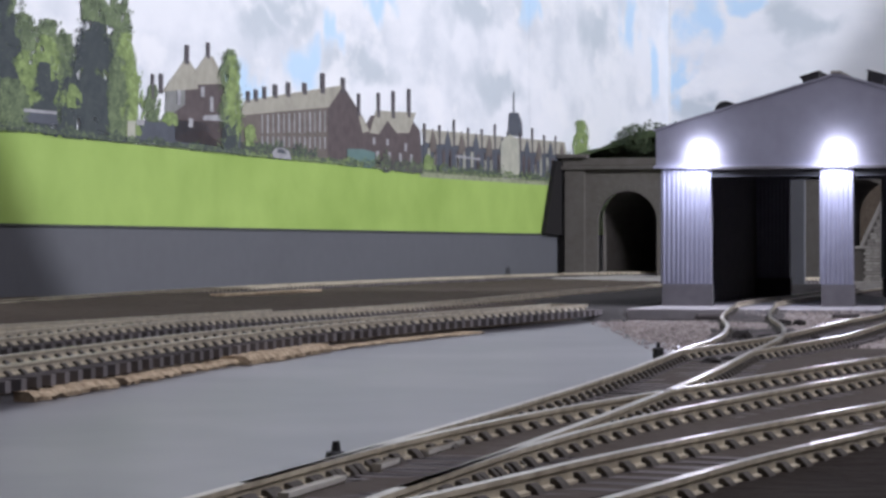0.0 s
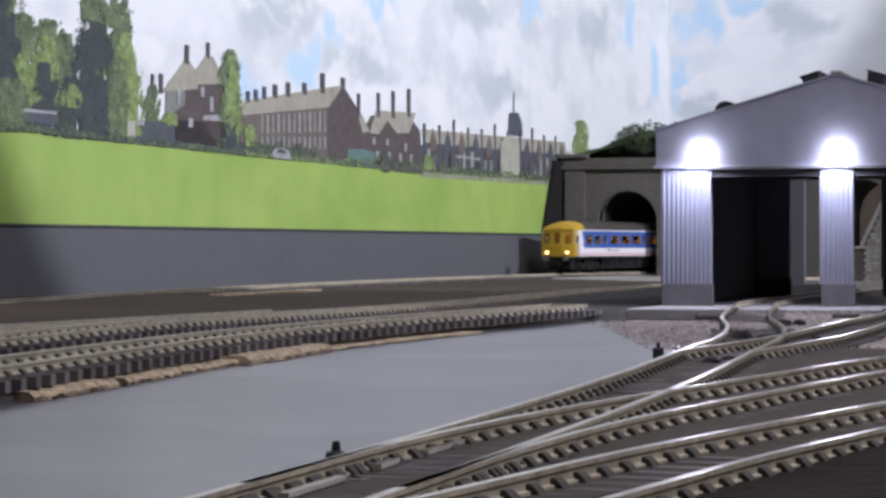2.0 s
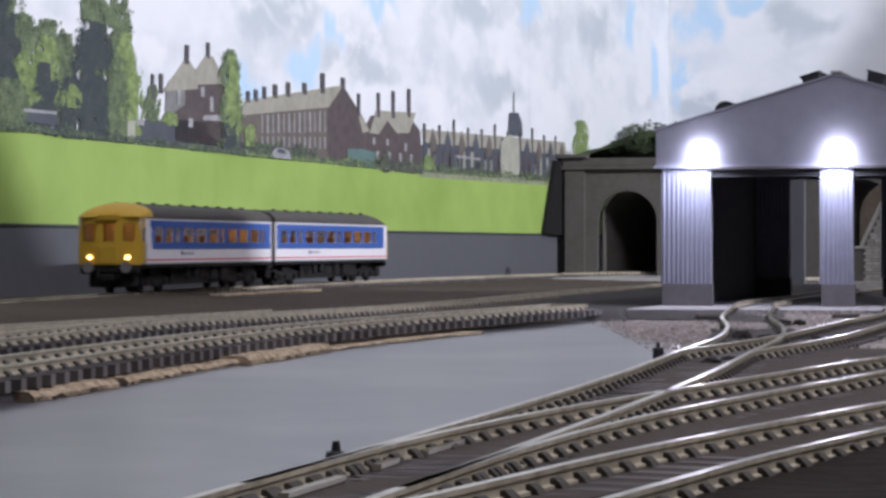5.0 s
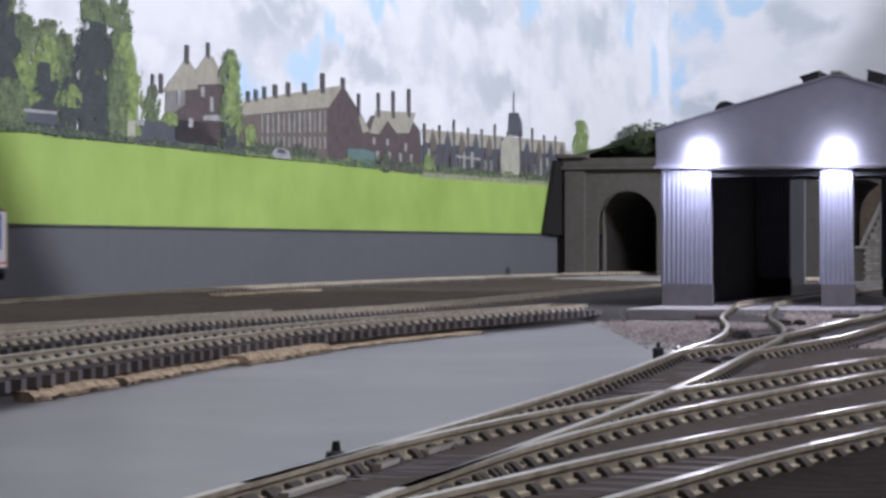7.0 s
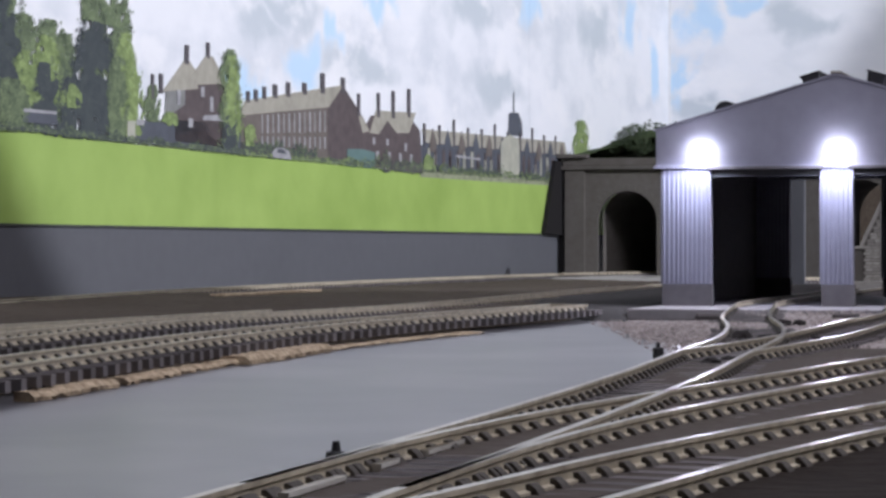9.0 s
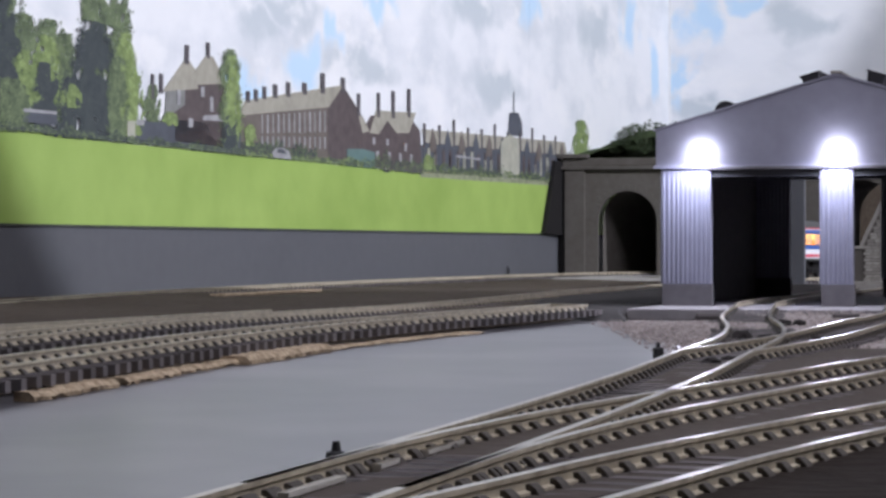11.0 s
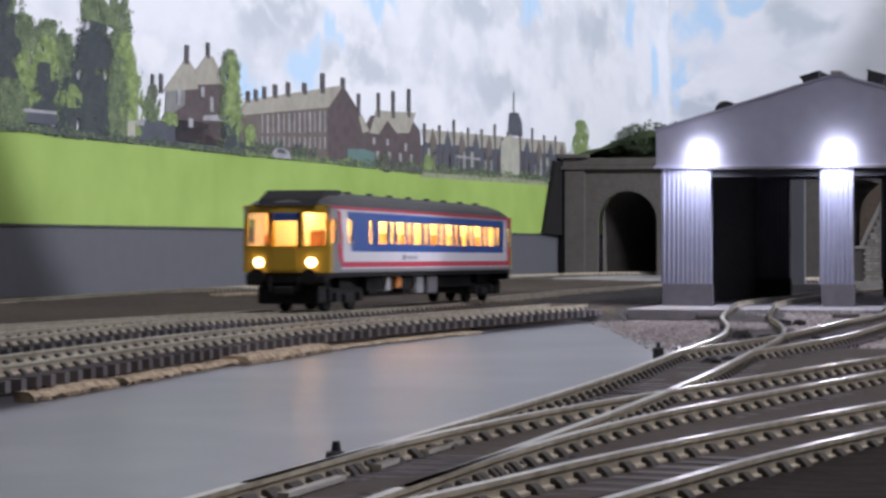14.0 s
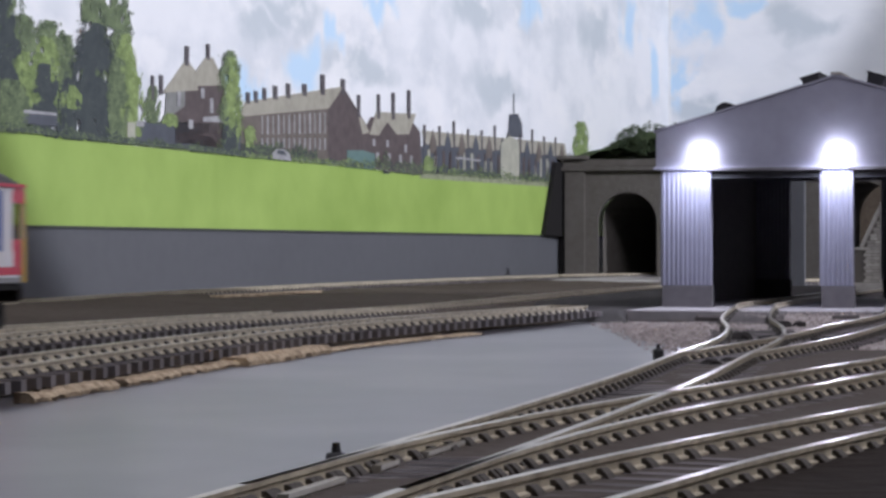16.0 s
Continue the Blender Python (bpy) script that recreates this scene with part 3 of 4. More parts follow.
# pale strips beside the running rails: worn, shiny rail side with its reflection painted in
SHINY_STRIP = material("bright_rail_strip", (0.80, 0.78, 0.72), 0.35, metal=0.35, grain=0.4, scale=300, tint=(0.55, 0.52, 0.45))
for offset, y0, y1 in ((-5.6, 243, 264), (-5.6, 276, 286), (-5.2, 296, 338)):
    bright_strip = rail([p for p in spline(F1, 2.0) if y0 <= p.y <= y1], offset, 6.35, lead, "shiny_rail_strip")
    bright_strip.data.materials[0] = SHINY_STRIP
    tagged(bright_strip, "pale strip standing for worn rail side that catches the light")

# ---------------------------------------------------------------- shed
SHED = at(100, 1118, 0, -17)
shed = thing("engine_shed", SHED, "lilac-grey corrugated two-road engine shed with lit lamps", "shed")
LEN = 235


def corrugated(x0, x1, z0, z1, y0, y1, pitch=2.1, depth=0.7):
    """A panel whose front (low y) has upright ribs."""
    bm = bmesh.new()
    n = max(2, round((x1 - x0) / pitch))
    w = (x1 - x0) / n
    outline = []
    for i in range(n):
        a = x0 + i * w
        outline += [(a, y0), (a + w * 0.35, y0), (a + w * 0.5, y0 - depth), (a + w * 0.85, y0 - depth)]
    outline += [(x1, y0), (x1, y1), (x0, y1)]
    return add_prism(bm, outline, "z", z0, z1)


for y0, y1 in ((0, 4), (LEN - 4, LEN)):
    for x0, x1 in ((0, 23.5), (73, 88.2), (138, 161)):
        part("pillar", corrugated(x0, x1, 15, 76, y0 + 1, y1), CLAD, shed)
        part("plinth", box(x0 + 1, x1 + 0.6, y0 - 0.6, y1, 5, 15), PLINTH, shed)
    bm = bmesh.new()
    add_prism(bm, [(-2, 69), (163, 69), (163, 85.2), (80.5, 109.2), (-2, 85.2)], "y", y0 - 0.5, y1 + 0.5)
    part("gable", bm, CLAD, shed)
for x in (0, 157):
    part("side_wall", box(x, x + 4, 4, LEN - 4, 5, 87), CLAD, shed)
for sgn in (0, 1):
    bm = bmesh.new()
    o = [(-3, 85.1), (80.5, 109.4), (80.5, 110.4), (-3, 86.1)] if sgn == 0 else [(80.5, 109.4), (164, 85.1), (164, 86.1), (80.5, 110.4)]
    add_prism(bm, o, "y", -0.9, LEN + 0.9)
    part("roof", bm, CLAD, shed)
slab = tagged(part("concrete_slab", box(-2, 200, -62, LEN + 20, 0, 5, 0.6), SLAB), "raised concrete slab under the engine shed", "slab")
slab.matrix_world = SHED
for x in (19.5, 81.5):
    led = part("lamp", box(x - 4.5, x + 4.5, -5, -1, 71.5, 77.5, 0.8), LED, shed, "glowing white LED lamp")
    p = SHED @ Vector((x * MM, -0.014, 0.0735))
    point_lamp("shed_lamp_light", p, 0.004, 0.0038, (0.72, 0.76, 1.0))
    down = bpy.data.lights.new("shed_lamp_downlight", "SPOT")
    down.energy, down.color, down.shadow_soft_size, down.spot_size, down.spot_blend = 0.11, (0.72, 0.76, 1.0), 0.004, radians(150), 0.5
    new("shed_lamp_downlight", down).matrix_world = look(p, p + Vector((0.0, 0.02, -0.1)))
    beam = bpy.data.lights.new("shed_lamp_beam", "SPOT")
    beam.energy, beam.color, beam.shadow_soft_size, beam.spot_size, beam.spot_blend = 0.24, (0.84, 0.86, 1.0), 0.004, radians(120), 0.7
    new("shed_lamp_beam", beam).matrix_world = look(p, p + Vector((-0.8, -0.55, -0.2)))

# ---------------------------------------------------------------- ground round the tracks
def uneven_sheet(left, right, height, rough, mat, name, label, cells=24):
    """Ground stretched between two ways, uneven at two scales."""
    bm = bmesh.new()
    n = min(len(left), len(right))
    rows = []
    for i in range(n):
        row = []
        for j in range(cells + 1):
            p = left[i].lerp(right[i], j / cells)
            k = noise.noise(Vector((p.x * 0.02, p.y * 0.02, 3.0))) * 0.6 + noise.noise(Vector((p.x * 0.11, p.y * 0.11, 9.0))) * 0.4
            edge = min(1.0, min(j, cells - j) / 2 + 0.0)
            edge = min(edge, i / 5, (n - 1 - i) / 5)
            row.append(bm.verts.new((p.x, p.y, 0.15 + (height(p) + rough * k) * edge)))
        rows.append(row)
    for a, b in zip(rows, rows[1:]):
        for j in range(cells):
            bm.faces.new((a[j], a[j + 1], b[j + 1], b[j]))
    ob = part(name, bm, mat)
    for f in ob.data.polygons:
        f.use_smooth = True
    return tagged(ob, label, "ground", kind="structure")


def resample(points, n):
    way = spline(points, 2.0)
    return [way[round(i * (len(way) - 1) / (n - 1))] for i in range(n)]


def ballast_height(p):
    fall = min(1.0, max(0.12, (965 - p.y) / 110)) if p.x < 116 else 1.0
    return (4.2 + 0.6 * min(1.0, max(0.0, (p.y - 740) / 120)) + 1.4 * math.exp(-((p.x - 88) ** 2 + (p.y - 800) ** 2) / 1100)) * fall


n = 260
uneven_sheet(resample([tuple(by_wall(s, 1)) for s in (-1500, -900, 0, 700, 1200)], n), resample([(-190, 150), (-102, 480), (-66, 630), (-48, 755), (50, 1035), (140, 1350), (300, 2700)], n),
             lambda p: 2.4 - 1.6 * math.exp(-((p.x - far_x(p.y) + 60) / 45) ** 2) + (0.9 + 2.6 * min(1.0, max(0.0, (1540 - p.y) / 120))) * math.exp(-((p.x - far_x(p.y)) / 30) ** 2), 1.3, EARTH, "ground_trackside", "dark brown scenic ground round the running lines", 110)
uneven_sheet(resample([tuple(by_wall(s, 8)) for s in (620, 800, 900)], 60), resample([tuple(by_wall(s, 230)) for s in (520, 700, 800)], 60), lambda p: 4.0, 1.2, PALE_GROUND, "ground_plaster", "pale bare plaster ground before the tunnel", 24)
uneven_sheet(resample([(-84, 100), (-46, 205), (-21, 297), (-1, 370), (20, 460), (41, 560), (58, 650)], 120), resample([(420, 60), (420, 150), (430, 250), (440, 350), (450, 450), (460, 560), (470, 650)], 120),
             lambda p: 5.35, 0.5, YARD, "ground_yard", "dark brown ground under the yard tracks", 50)
uneven_sheet(resample([(104, 600), (87, 680), (77, 726), (76, 789), (66, 850), (72, 935), (80, 1015)], 90), resample([(300, 560), (300, 700), (300, 800), (310, 900), (310, 960), (300, 1010)], 90),
             ballast_height, 1.6, BALLAST, "ground_ballast", "grey ballast spread before the engine shed", 60)
# strip of ground coloured near black for the shade beside the shed
uneven_sheet(resample([(40, 1085), (48, 1280), (95, 1480), (160, 1790), (210, 2000)], 110), resample([(78, 1012), (84, 1075), (130, 1250), (205, 1480), (300, 1800)], 110), lambda p: 4.6, 1.0, NEAR_BLACK, "ground_shade", "near-black ground strip standing for shade beside the engine shed", 30)
# loose ballast stones
rng = random.Random(11)
verts, faces = [], []
for k in range(7000):
    y = 610 + 410 * rng.random() ** 0.9
    x = 66 + abs(rng.gauss(0, 1)) * 60 - 6 * rng.random() ** 2
    if x > 300:
        continue
    r = rng.uniform(0.35, 1.0)
    z = ballast_height(Vector((x, y))) * min(1, max(0.2, (x - 60) / 16)) - 0.5 + 0.9 * rng.random()
    n0 = len(verts)
    verts += [((x + r * a * rng.uniform(0.7, 1.3)) * MM, (y + r * b * rng.uniform(0.7, 1.3)) * MM, (z + r * cc) * MM) for a, b, cc in ((1, 0, 0), (-0.5, 0.87, 0), (-0.5, -0.87, 0), (0, 0, 0.9))]
    faces += [(n0, n0 + 1, n0 + 3), (n0 + 1, n0 + 2, n0 + 3), (n0 + 2, n0, n0 + 3)]
stone_mesh = bpy.data.meshes.new("ballast_stones")
stone_mesh.from_pydata(verts, [], faces)
stone_mesh.materials.append(leafy("ballast_stone", (0.20, 0.175, 0.17), (0.52, 0.46, 0.45), 0.9))
tagged(new("ballast_stones", stone_mesh), "loose grey ballast stones before the shed", "ballast", kind="stuff")


# the shade over the yard's near edge, put into this sheet's dark colour
uneven_sheet(resample([(-40, 150), (-8, 218), (16, 266), (50, 328), (96, 410), (178, 540)], 90), resample([(380, 100), (400, 180), (400, 240), (410, 300), (420, 380), (430, 500)], 90),
             lambda p: 5.6, 0.7, SHADED_SOIL, "ground_edge", "brown ground at the edge of the yard, darkened for shade", 90)


# cork underlay showing beside the near line, torn along its edge
def cork_strip(y0, y1, inner, outer, z, seed, label):
    rng = random.Random(seed)
    way = [p for p in spline(A_LINE, 1.6) if y0 <= p.y <= y1]
    bm = bmesh.new()
    rows = []
    w = outer
    for i, p in enumerate(way):
        d = (way[min(i + 1, len(way) - 1)] - way[max(i - 1, 0)]).normalized()
        nn = Vector((d.y, -d.x))
        w += (outer - w) * 0.3 + rng.uniform(-0.7, 0.7)
        zz = z + rng.uniform(-0.25, 0.25)
        rows.append([bm.verts.new((p.x + nn.x * u, p.y + nn.y * u, h)) for u, h in ((inner, 0.1), (inner, zz), (w - 0.8, zz), (w + 0.4, zz * 0.5), (w + rng.uniform(-0.3, 0.8), 0.1))])
    for a, b in zip(rows, rows[1:]):
        for j in range(4):
            bm.faces.new((a[j], a[j + 1], b[j + 1], b[j]))
    bm.faces.new(rows[0][::-1])
    bm.faces.new(rows[-1])
    tagged(part("cork_strip", bm, CORK), label, "cork", "cork underlay")


cork_strip(492, 548, 14, 18.5, 2.0, 1, "tan cork underlay strip with a torn edge")
cork_strip(552, 655, 14, 18.5, 1.6, 2, "tan cork underlay strip with crumbled edge")
cork_strip(650, 735, 14, 22.0, 2.4, 3, "thick tan cork strip beside the sleepers")
cork_strip(735, 900, 14, 19.0, 0.9, 4, "thin greyed cork remains beside the sleepers")
bm = box(-5, 5, -93, 93, 0, 1.9, 0.5)
strip = tagged(part("cork_strip", bm, CORK), "pale cork edge beside the far line", "cork", "cork underlay")
strip.matrix_world = at(-109, 1523, 2.6, -15)

# dark clinker dropped round the turnout, and offcuts of sleeper on the ballast
rng = random.Random(23)
for x, y, z, r in ((86, 700, 6.6, 3.4), (92, 690, 6.4, 2.6), (81, 655, 6.4, 2.4), (98, 705, 6.5, 2.2), (112, 800, 7.0, 3.0), (119, 812, 7.0, 2.2), (60, 545, 6.2, 2.4), (66, 560, 6.2, 2.0), (106, 690, 6.3, 2.0)):
    bm = bmesh.new()
    bmesh.ops.create_icosphere(bm, subdivisions=2, radius=r)
    for v in bm.verts:
        v.co *= 1 + 0.45 * noise.noise(v.co * 0.7 + Vector((x, y, 0)))
        v.co.z *= 0.55
    lump = tagged(part("clinker_lump", bm, NEAR_BLACK), "dark lump of clinker lying by the rails", "stone", "clinker by the turnout")
    lump.matrix_world = at(x, y, z - 0.8, rng.uniform(0, 180))
for x, y, turn in ((100, 915, 20), (96, 880, -35), (150, 905, 5)):
    chip = tagged(part("sleeper_offcut", box(-5, 5, -1.2, 1.2, 0, 1.4, 0.3), SLEEPER), "black plastic sleeper offcut lying on the ballast", "offcut", "sleeper offcuts")
    chip.matrix_world = at(x, y, 5.4, turn)

# point motor pins beside the yard track
for x, y, h in ((-14.3, 325, 4.0), (56.5, 638, 5.2)):
    pin = thing("switch_pin", at(x, y, 0, 12), "small black switch peg beside the rail", "switch", "switch pegs")
    bm = box(-1.3, 1.3, -1.2, 1.2, 0, h, 0.5)
    part("base", bm, DARK, pin)
    bm = bmesh.new()
    add_cylinder(bm, (0, 0, h * 0.6), (0, 0, h + 1.3), 0.9, 12, 0.5)
    part("peg", bm, DARK, pin)

# ---------------------------------------------------------------- portal and hill
portal = thing("tunnel_portal", at(125.4, 2497.6, 0, -14), "weathered grey stone tunnel portal with an arched mouth", "portal")


def arch_wall(x0, x1, z0, z1, cx, half, spring, y0, y1):
    bm = bmesh.new()
    arc = [(cx + half * math.cos(a), spring + half * math.sin(a)) for a in [math.pi * k / 24 for k in range(25)]]
    outline = [(x0, z0), (x0, z1), (x1, z1), (x1, z0), (cx + half, z0)] + arc + [(cx - half, z0)]
    return add_prism(bm, outline, "y", y0, y1)


part("face", arch_wall(0, 118, 0, 114, 64.5, 30.5, 59.5, 0, 8), STONE, portal)
for x in (0, 118):
    part("pilaster", box(x, x + 21, -3, 6, 0, 113, 0.5), STONE, portal)
part("cornice", box(-6, 145, -5, 10, 112.2, 116, 0.6), STONE, portal)
part("parapet", box(-2, 141, -2, 6, 116.2, 124, 0.6), STONE, portal)
part("coping", box(-8, 24, -6, 9, 124.2, 128, 0.6), STONE, portal)
rng = random.Random(5)
for k in range(17):
    a = math.pi * (k + 0.5) / 17
    bm = box(-2.6, 2.6, -0.45, 0.4, 30.7, 37.4, 0.2)
    v = part("voussoir", bm, STONE, portal)
    v.matrix_basis = Matrix.Translation((64.5 * MM, 0, 59.5 * MM)) @ Matrix.Rotation(math.pi / 2 - a, 4, "Y")
# the bore behind the mouth follows the line
bore = [p for p in spline(FAR, 12.0) if p.y > 2486 or p.x > 205]
bm = bmesh.new()
rings = []
for i, p in enumerate(bore):
    d = (bore[min(i + 1, len(bore) - 1)] - bore[max(i - 1, 0)]).normalized()
    nn = Vector((d.y, -d.x))
    shape = [(-32, 0.5), (-32, 60)] + [(-32 * math.cos(math.pi * k / 12), 60 + 32 * math.sin(math.pi * k / 12)) for k in range(1, 12)] + [(32, 60), (32, 0.5)]
    rings.append([bm.verts.new((p.x + nn.x * u, p.y + nn.y * u, z)) for u, z in shape])
for a, b in zip(rings, rings[1:]):
    for j in range(len(shape) - 1):
        bm.faces.new((a[j], a[j + 1], b[j + 1], b[j]))
tagged(part("tunnel_bore", bm, STONE), "dark stone lining of the tunnel bore", "tunnel")

# black board; its slanted edge stands for the shade on the lawn by the portal
dark_board = tagged(part("shade_board", add_prism(bmesh.new(), [(828, 0), (866, 0), (866, 121), (806, 121), (796, 100), (782, 72), (770, 46.8), (828, 45)], "y", -6, -1.5), UNDER), "black board by the tunnel whose slanted edge stands for shade on the backscene", "board")
dark_board.matrix_world = at(WALL_O.x, WALL_O.y, 0, WALL_TURN)
part("paper_edge", box(CORNER - 7, CORNER - 0.5, -1.6, -0.4, 46.8, 899), INK_PAPER, backscene, "bare white paper edge in the corner")
hill = thing("hillside", at(0, 0, 0), "turf-covered hill over the tunnel with dark flanks", "hill")
bm = bmesh.new()
rows = []
for i in range(30):
    row = []
    for j in range(50):
        x, y = 104 + j * 11 + i * 3.4, 2512 + i * 9 - j * 3.6
        h = 117 + 36 * min(1, j / 9) + 4 * noise.noise(Vector((x * 0.02, y * 0.02, 1))) + 3 * noise.noise(Vector((x * 0.1, y * 0.1, 1)))
        row.append(bm.verts.new((x, y, h * (1 if i else 0.95))))
    rows.append(row)
for a, b in zip(rows, rows[1:]):
    for j in range(49):
        bm.faces.new((a[j], a[j + 1], b[j + 1], b[j]))
part("turf", bm, GRASS, hill)
bm = bmesh.new()
for k in range(2):
    x0, y0, x1, y1 = ((122, 2504, 132, 2580), (262, 2472, 640, 2360))[k]
    d = Vector((x1 - x0, y1 - y0)).normalized()
    nn = Vector((-d.y, d.x)) * 6
    add_prism(bm, [(x0, y0), (x1, y1), (x1 + nn.x, y1 + nn.y), (x0 + nn.x, y0 + nn.y)], "z", 0, 116 if k == 0 else 130)
part("flank", bm, EARTH, hill)


def bush(x, y, z, r, seed, count, label):
    """A lichen bush: twigs with many small leaves, gaps and an uneven outline."""
    rng = random.Random(seed)
    t = thing("bush", at(x, y, z), label, "bush", "hill bushes")
    bm = bmesh.new()
    for k in range(9):
        a = rng.uniform(0, 6.283)
        add_cylinder(bm, (0, 0, -3), (r * 0.8 * math.cos(a), r * 0.5 * math.sin(a), r * rng.uniform(0.3, 0.9)), 0.5, 5, 0.2)
    part("twigs", bm, EARTH, t)
    bm = bmesh.new()
    cores = [(rng.uniform(-r, r), rng.uniform(-r, r) * 0.6, rng.uniform(0, r * 0.75), rng.uniform(0.22, 0.45) * r) for _ in range(16)]
    for k in range(count):
        cx, cy, cz, cr = rng.choice(cores)
        d = Vector((rng.gauss(0, 1), rng.gauss(0, 1), rng.gauss(0, 1))).normalized() * cr * rng.uniform(0.6, 1.1)
        p = Vector((cx, cy, cz)) + d
        u = Vector((rng.gauss(0, 1), rng.gauss(0, 1), rng.gauss(0, 1))).normalized()
        w = u.orthogonal().normalized()
        s1 = rng.uniform(0.6, 1.5)
        bm.faces.new([bm.verts.new(p + u * s1), bm.verts.new(p + w * s1 * 0.6), bm.verts.new(p - u * s1), bm.verts.new(p - w * s1 * 0.6)])
    part("leaves", bm, LEAF_BUSH, t)


LEAF_BUSH = leafy("bush_leaves", (0.035, 0.05, 0.03), (0.085, 0.115, 0.06))
bush(205, 2492, 136, 23, 1, 4200, "dark green lichen bush on the tunnel hill")
bush(180, 2500, 131, 12, 2, 1300, "small dark green bush behind the parapet")
bush(232, 2490, 144, 16, 3, 1800, "dark green lichen bush beside the shed roof")
bush(158, 2530, 122, 9, 4, 400, "low green bush on the turf")

# second tunnel mouth, for the main line, behind the shed
portal_two = thing("tunnel_portal", at(330, 2190, 0, -25), "stone tunnel portal of the main line behind the shed", "portal")
part("face", arch_wall(-40, 140, 0, 118, 48, 32, 61, 0, 8), STONE, portal_two)
part("parapet", box(-42, 142, -2, 6, 118.2, 127, 0.6), STONE, portal_two)
part("lining", arch_wall(8, 90, 0, 104, 48, 34, 61, 8, 120), STONE, portal_two)

# stone ramp with a pier, seen through the shed
ramp = thing("stone_ramp", at(279, 1660, 0, -8), "pale stone ramp wall with a square pier", "ramp")
part("base", box(-14, 120, -14, 30, 0, 9, 0.6), PALE_STONE, ramp)
part("pier", box(-1, 7.2, -3, 9, 9, 31, 0.4), STONE, ramp)
part("pier_cap", box(-2, 8.2, -4, 10, 31, 33, 0.4), PALE_STONE, ramp)
bm = bmesh.new()
add_prism(bm, [(7.4, 9), (90, 9), (90, 96), (38, 96), (7.4, 32)], "y", 0, 8)
part("wall", bm, STONE, ramp)
bm = bmesh.new()
add_prism(bm, [(7.4, 32), (38, 96), (36, 98), (5.8, 34)], "y", -1.5, 9.5)
part("coping", bm, PALE_STONE, ramp)
rng = random.Random(8)
brick_bm = box(-2.4, 2.4, -0.5, 0, 0, 1.9)
bmesh.ops.scale(brick_bm, vec=(MM, MM, MM), verts=brick_bm.verts)
brick_mesh = bpy.data.meshes.new("stone_block")
brick_bm.to_mesh(brick_mesh)
brick_bm.free()
brick_mesh.materials.append(material("pale_stone_block", (0.40, 0.38, 0.35), 0.9, grain=0.4, scale=300, random_amount=0.2))
for r in range(24):
    z = 9.3 + r * 2.2
    start = 8 + max(0, (z - 31) * 0.48)
    for q in range(7):
        ob = new("stone_block", brick_mesh)
        ob.parent = ramp
        ob.matrix_basis = at(start + 2.6 + q * 5.2 + (1.3 if r % 2 else 0), 0, z)
screen = tagged(part("retaining_wall", box(-70, 6, 0, 8, 0, 95, 0.8), WALL_GREY), "plain grey-green retaining wall behind the shed", "wall")
screen.matrix_world = at(262, 1800, 0, -12)

# ---------------------------------------------------------------- shed fittings
def flared_box():
    """A ventilator wider at its lid than at its foot."""
    bm = bmesh.new()
    add_prism(bm, [(-2.8, -3), (2.8, -3), (4.2, 4.6), (4.8, 4.8), (4.8, 5.6), (-4.8, 5.6), (-4.8, 4.8), (-4.2, 4.6)], "y", -20, 20)
    return bm


for k, (x, y) in enumerate(((67, 40), (95, 40), (67, 130), (95, 130))):
    vent = part("ridge_vent", flared_box(), DARK, shed, "dark roof ventilator box")
    vent.matrix_basis = at(x, y, 106.4) @ pose(0, 0, 0, 0, -16 if x < 80 else 16, 0)
part("ridge_cap", box(78, 83, -1.2, LEN + 1.2, 109.9, 111.3, 0.5), PALE_STONE, shed)
bm = bmesh.new()
add_cylinder(bm, (29, 6, 94), (29, 60, 94), 5.0, 14)
part("roof_light", bm, DARK, shed, "dark rounded roof ventilator")
for x0, x1 in ((23.5, 73), (88.2, 138)):
    part("door_track", box(x0 - 2, x1 + 2, -2.2, 0.2, 67.2, 68.6, 0.3), PLINTH, shed)
    part("door_head", box(x0, x1, 2, 4, 64, 69), DARK, shed)
part("bargeboard", box(-3, 164, -1.4, -0.6, 67.8, 69.2, 0.2), CLAD, shed)
for y in (60, 120, 180):
    bm = bmesh.new()
    add_prism(bm, [(4, 80), (157, 80), (157, 83), (4, 83)], "y", y, y + 2.5)
    part("roof_truss", bm, DARK, shed)
# side linings in a lighter grey that stands for haze over the dark interior
part("inner_lining", box(4.2, 5.4, 5, LEN - 6, 5.2, 84), PLINTH, shed)
part("inner_lining", box(155.6, 156.8, 5, LEN - 6, 5.2, 84), PLINTH, shed)

# ---------------------------------------------------------------- trains
INTERIOR = material("warm_cream_interior", (0.85, 0.66, 0.40), 0.7, grain=0.2, scale=200)
SEAT = material("brown_seat", (0.45, 0.22, 0.09), 0.8, grain=0.4, scale=300)
STRIP = material("interior_light_strip", (1, 0.8, 0.5), 0.5, emit=125.0, emit_colour=(1.0, 0.64, 0.29))
# faint glow added inside the unlit set to bring out its tan interior
DIM_FILL = material("dim_interior_fill", (1, 0.8, 0.5), 0.5, emit=1.5, emit_colour=(1.0, 0.55, 0.25))
SMALL_LAMP = material("small_marker_lamp", (1, 0.85, 0.5), 0.4, emit=5, emit_colour=(1.0, 0.68, 0.25))
BUFFER = material("buffer_grey", (0.22, 0.21, 0.22), 0.5, metal=0.3, grain=0.3)
SILVER = material("silver_tank", (0.55, 0.55, 0.55), 0.4, grain=0.2)
ORANGE = material("orange_filler", (0.60, 0.22, 0.05), 0.5, grain=0.2)
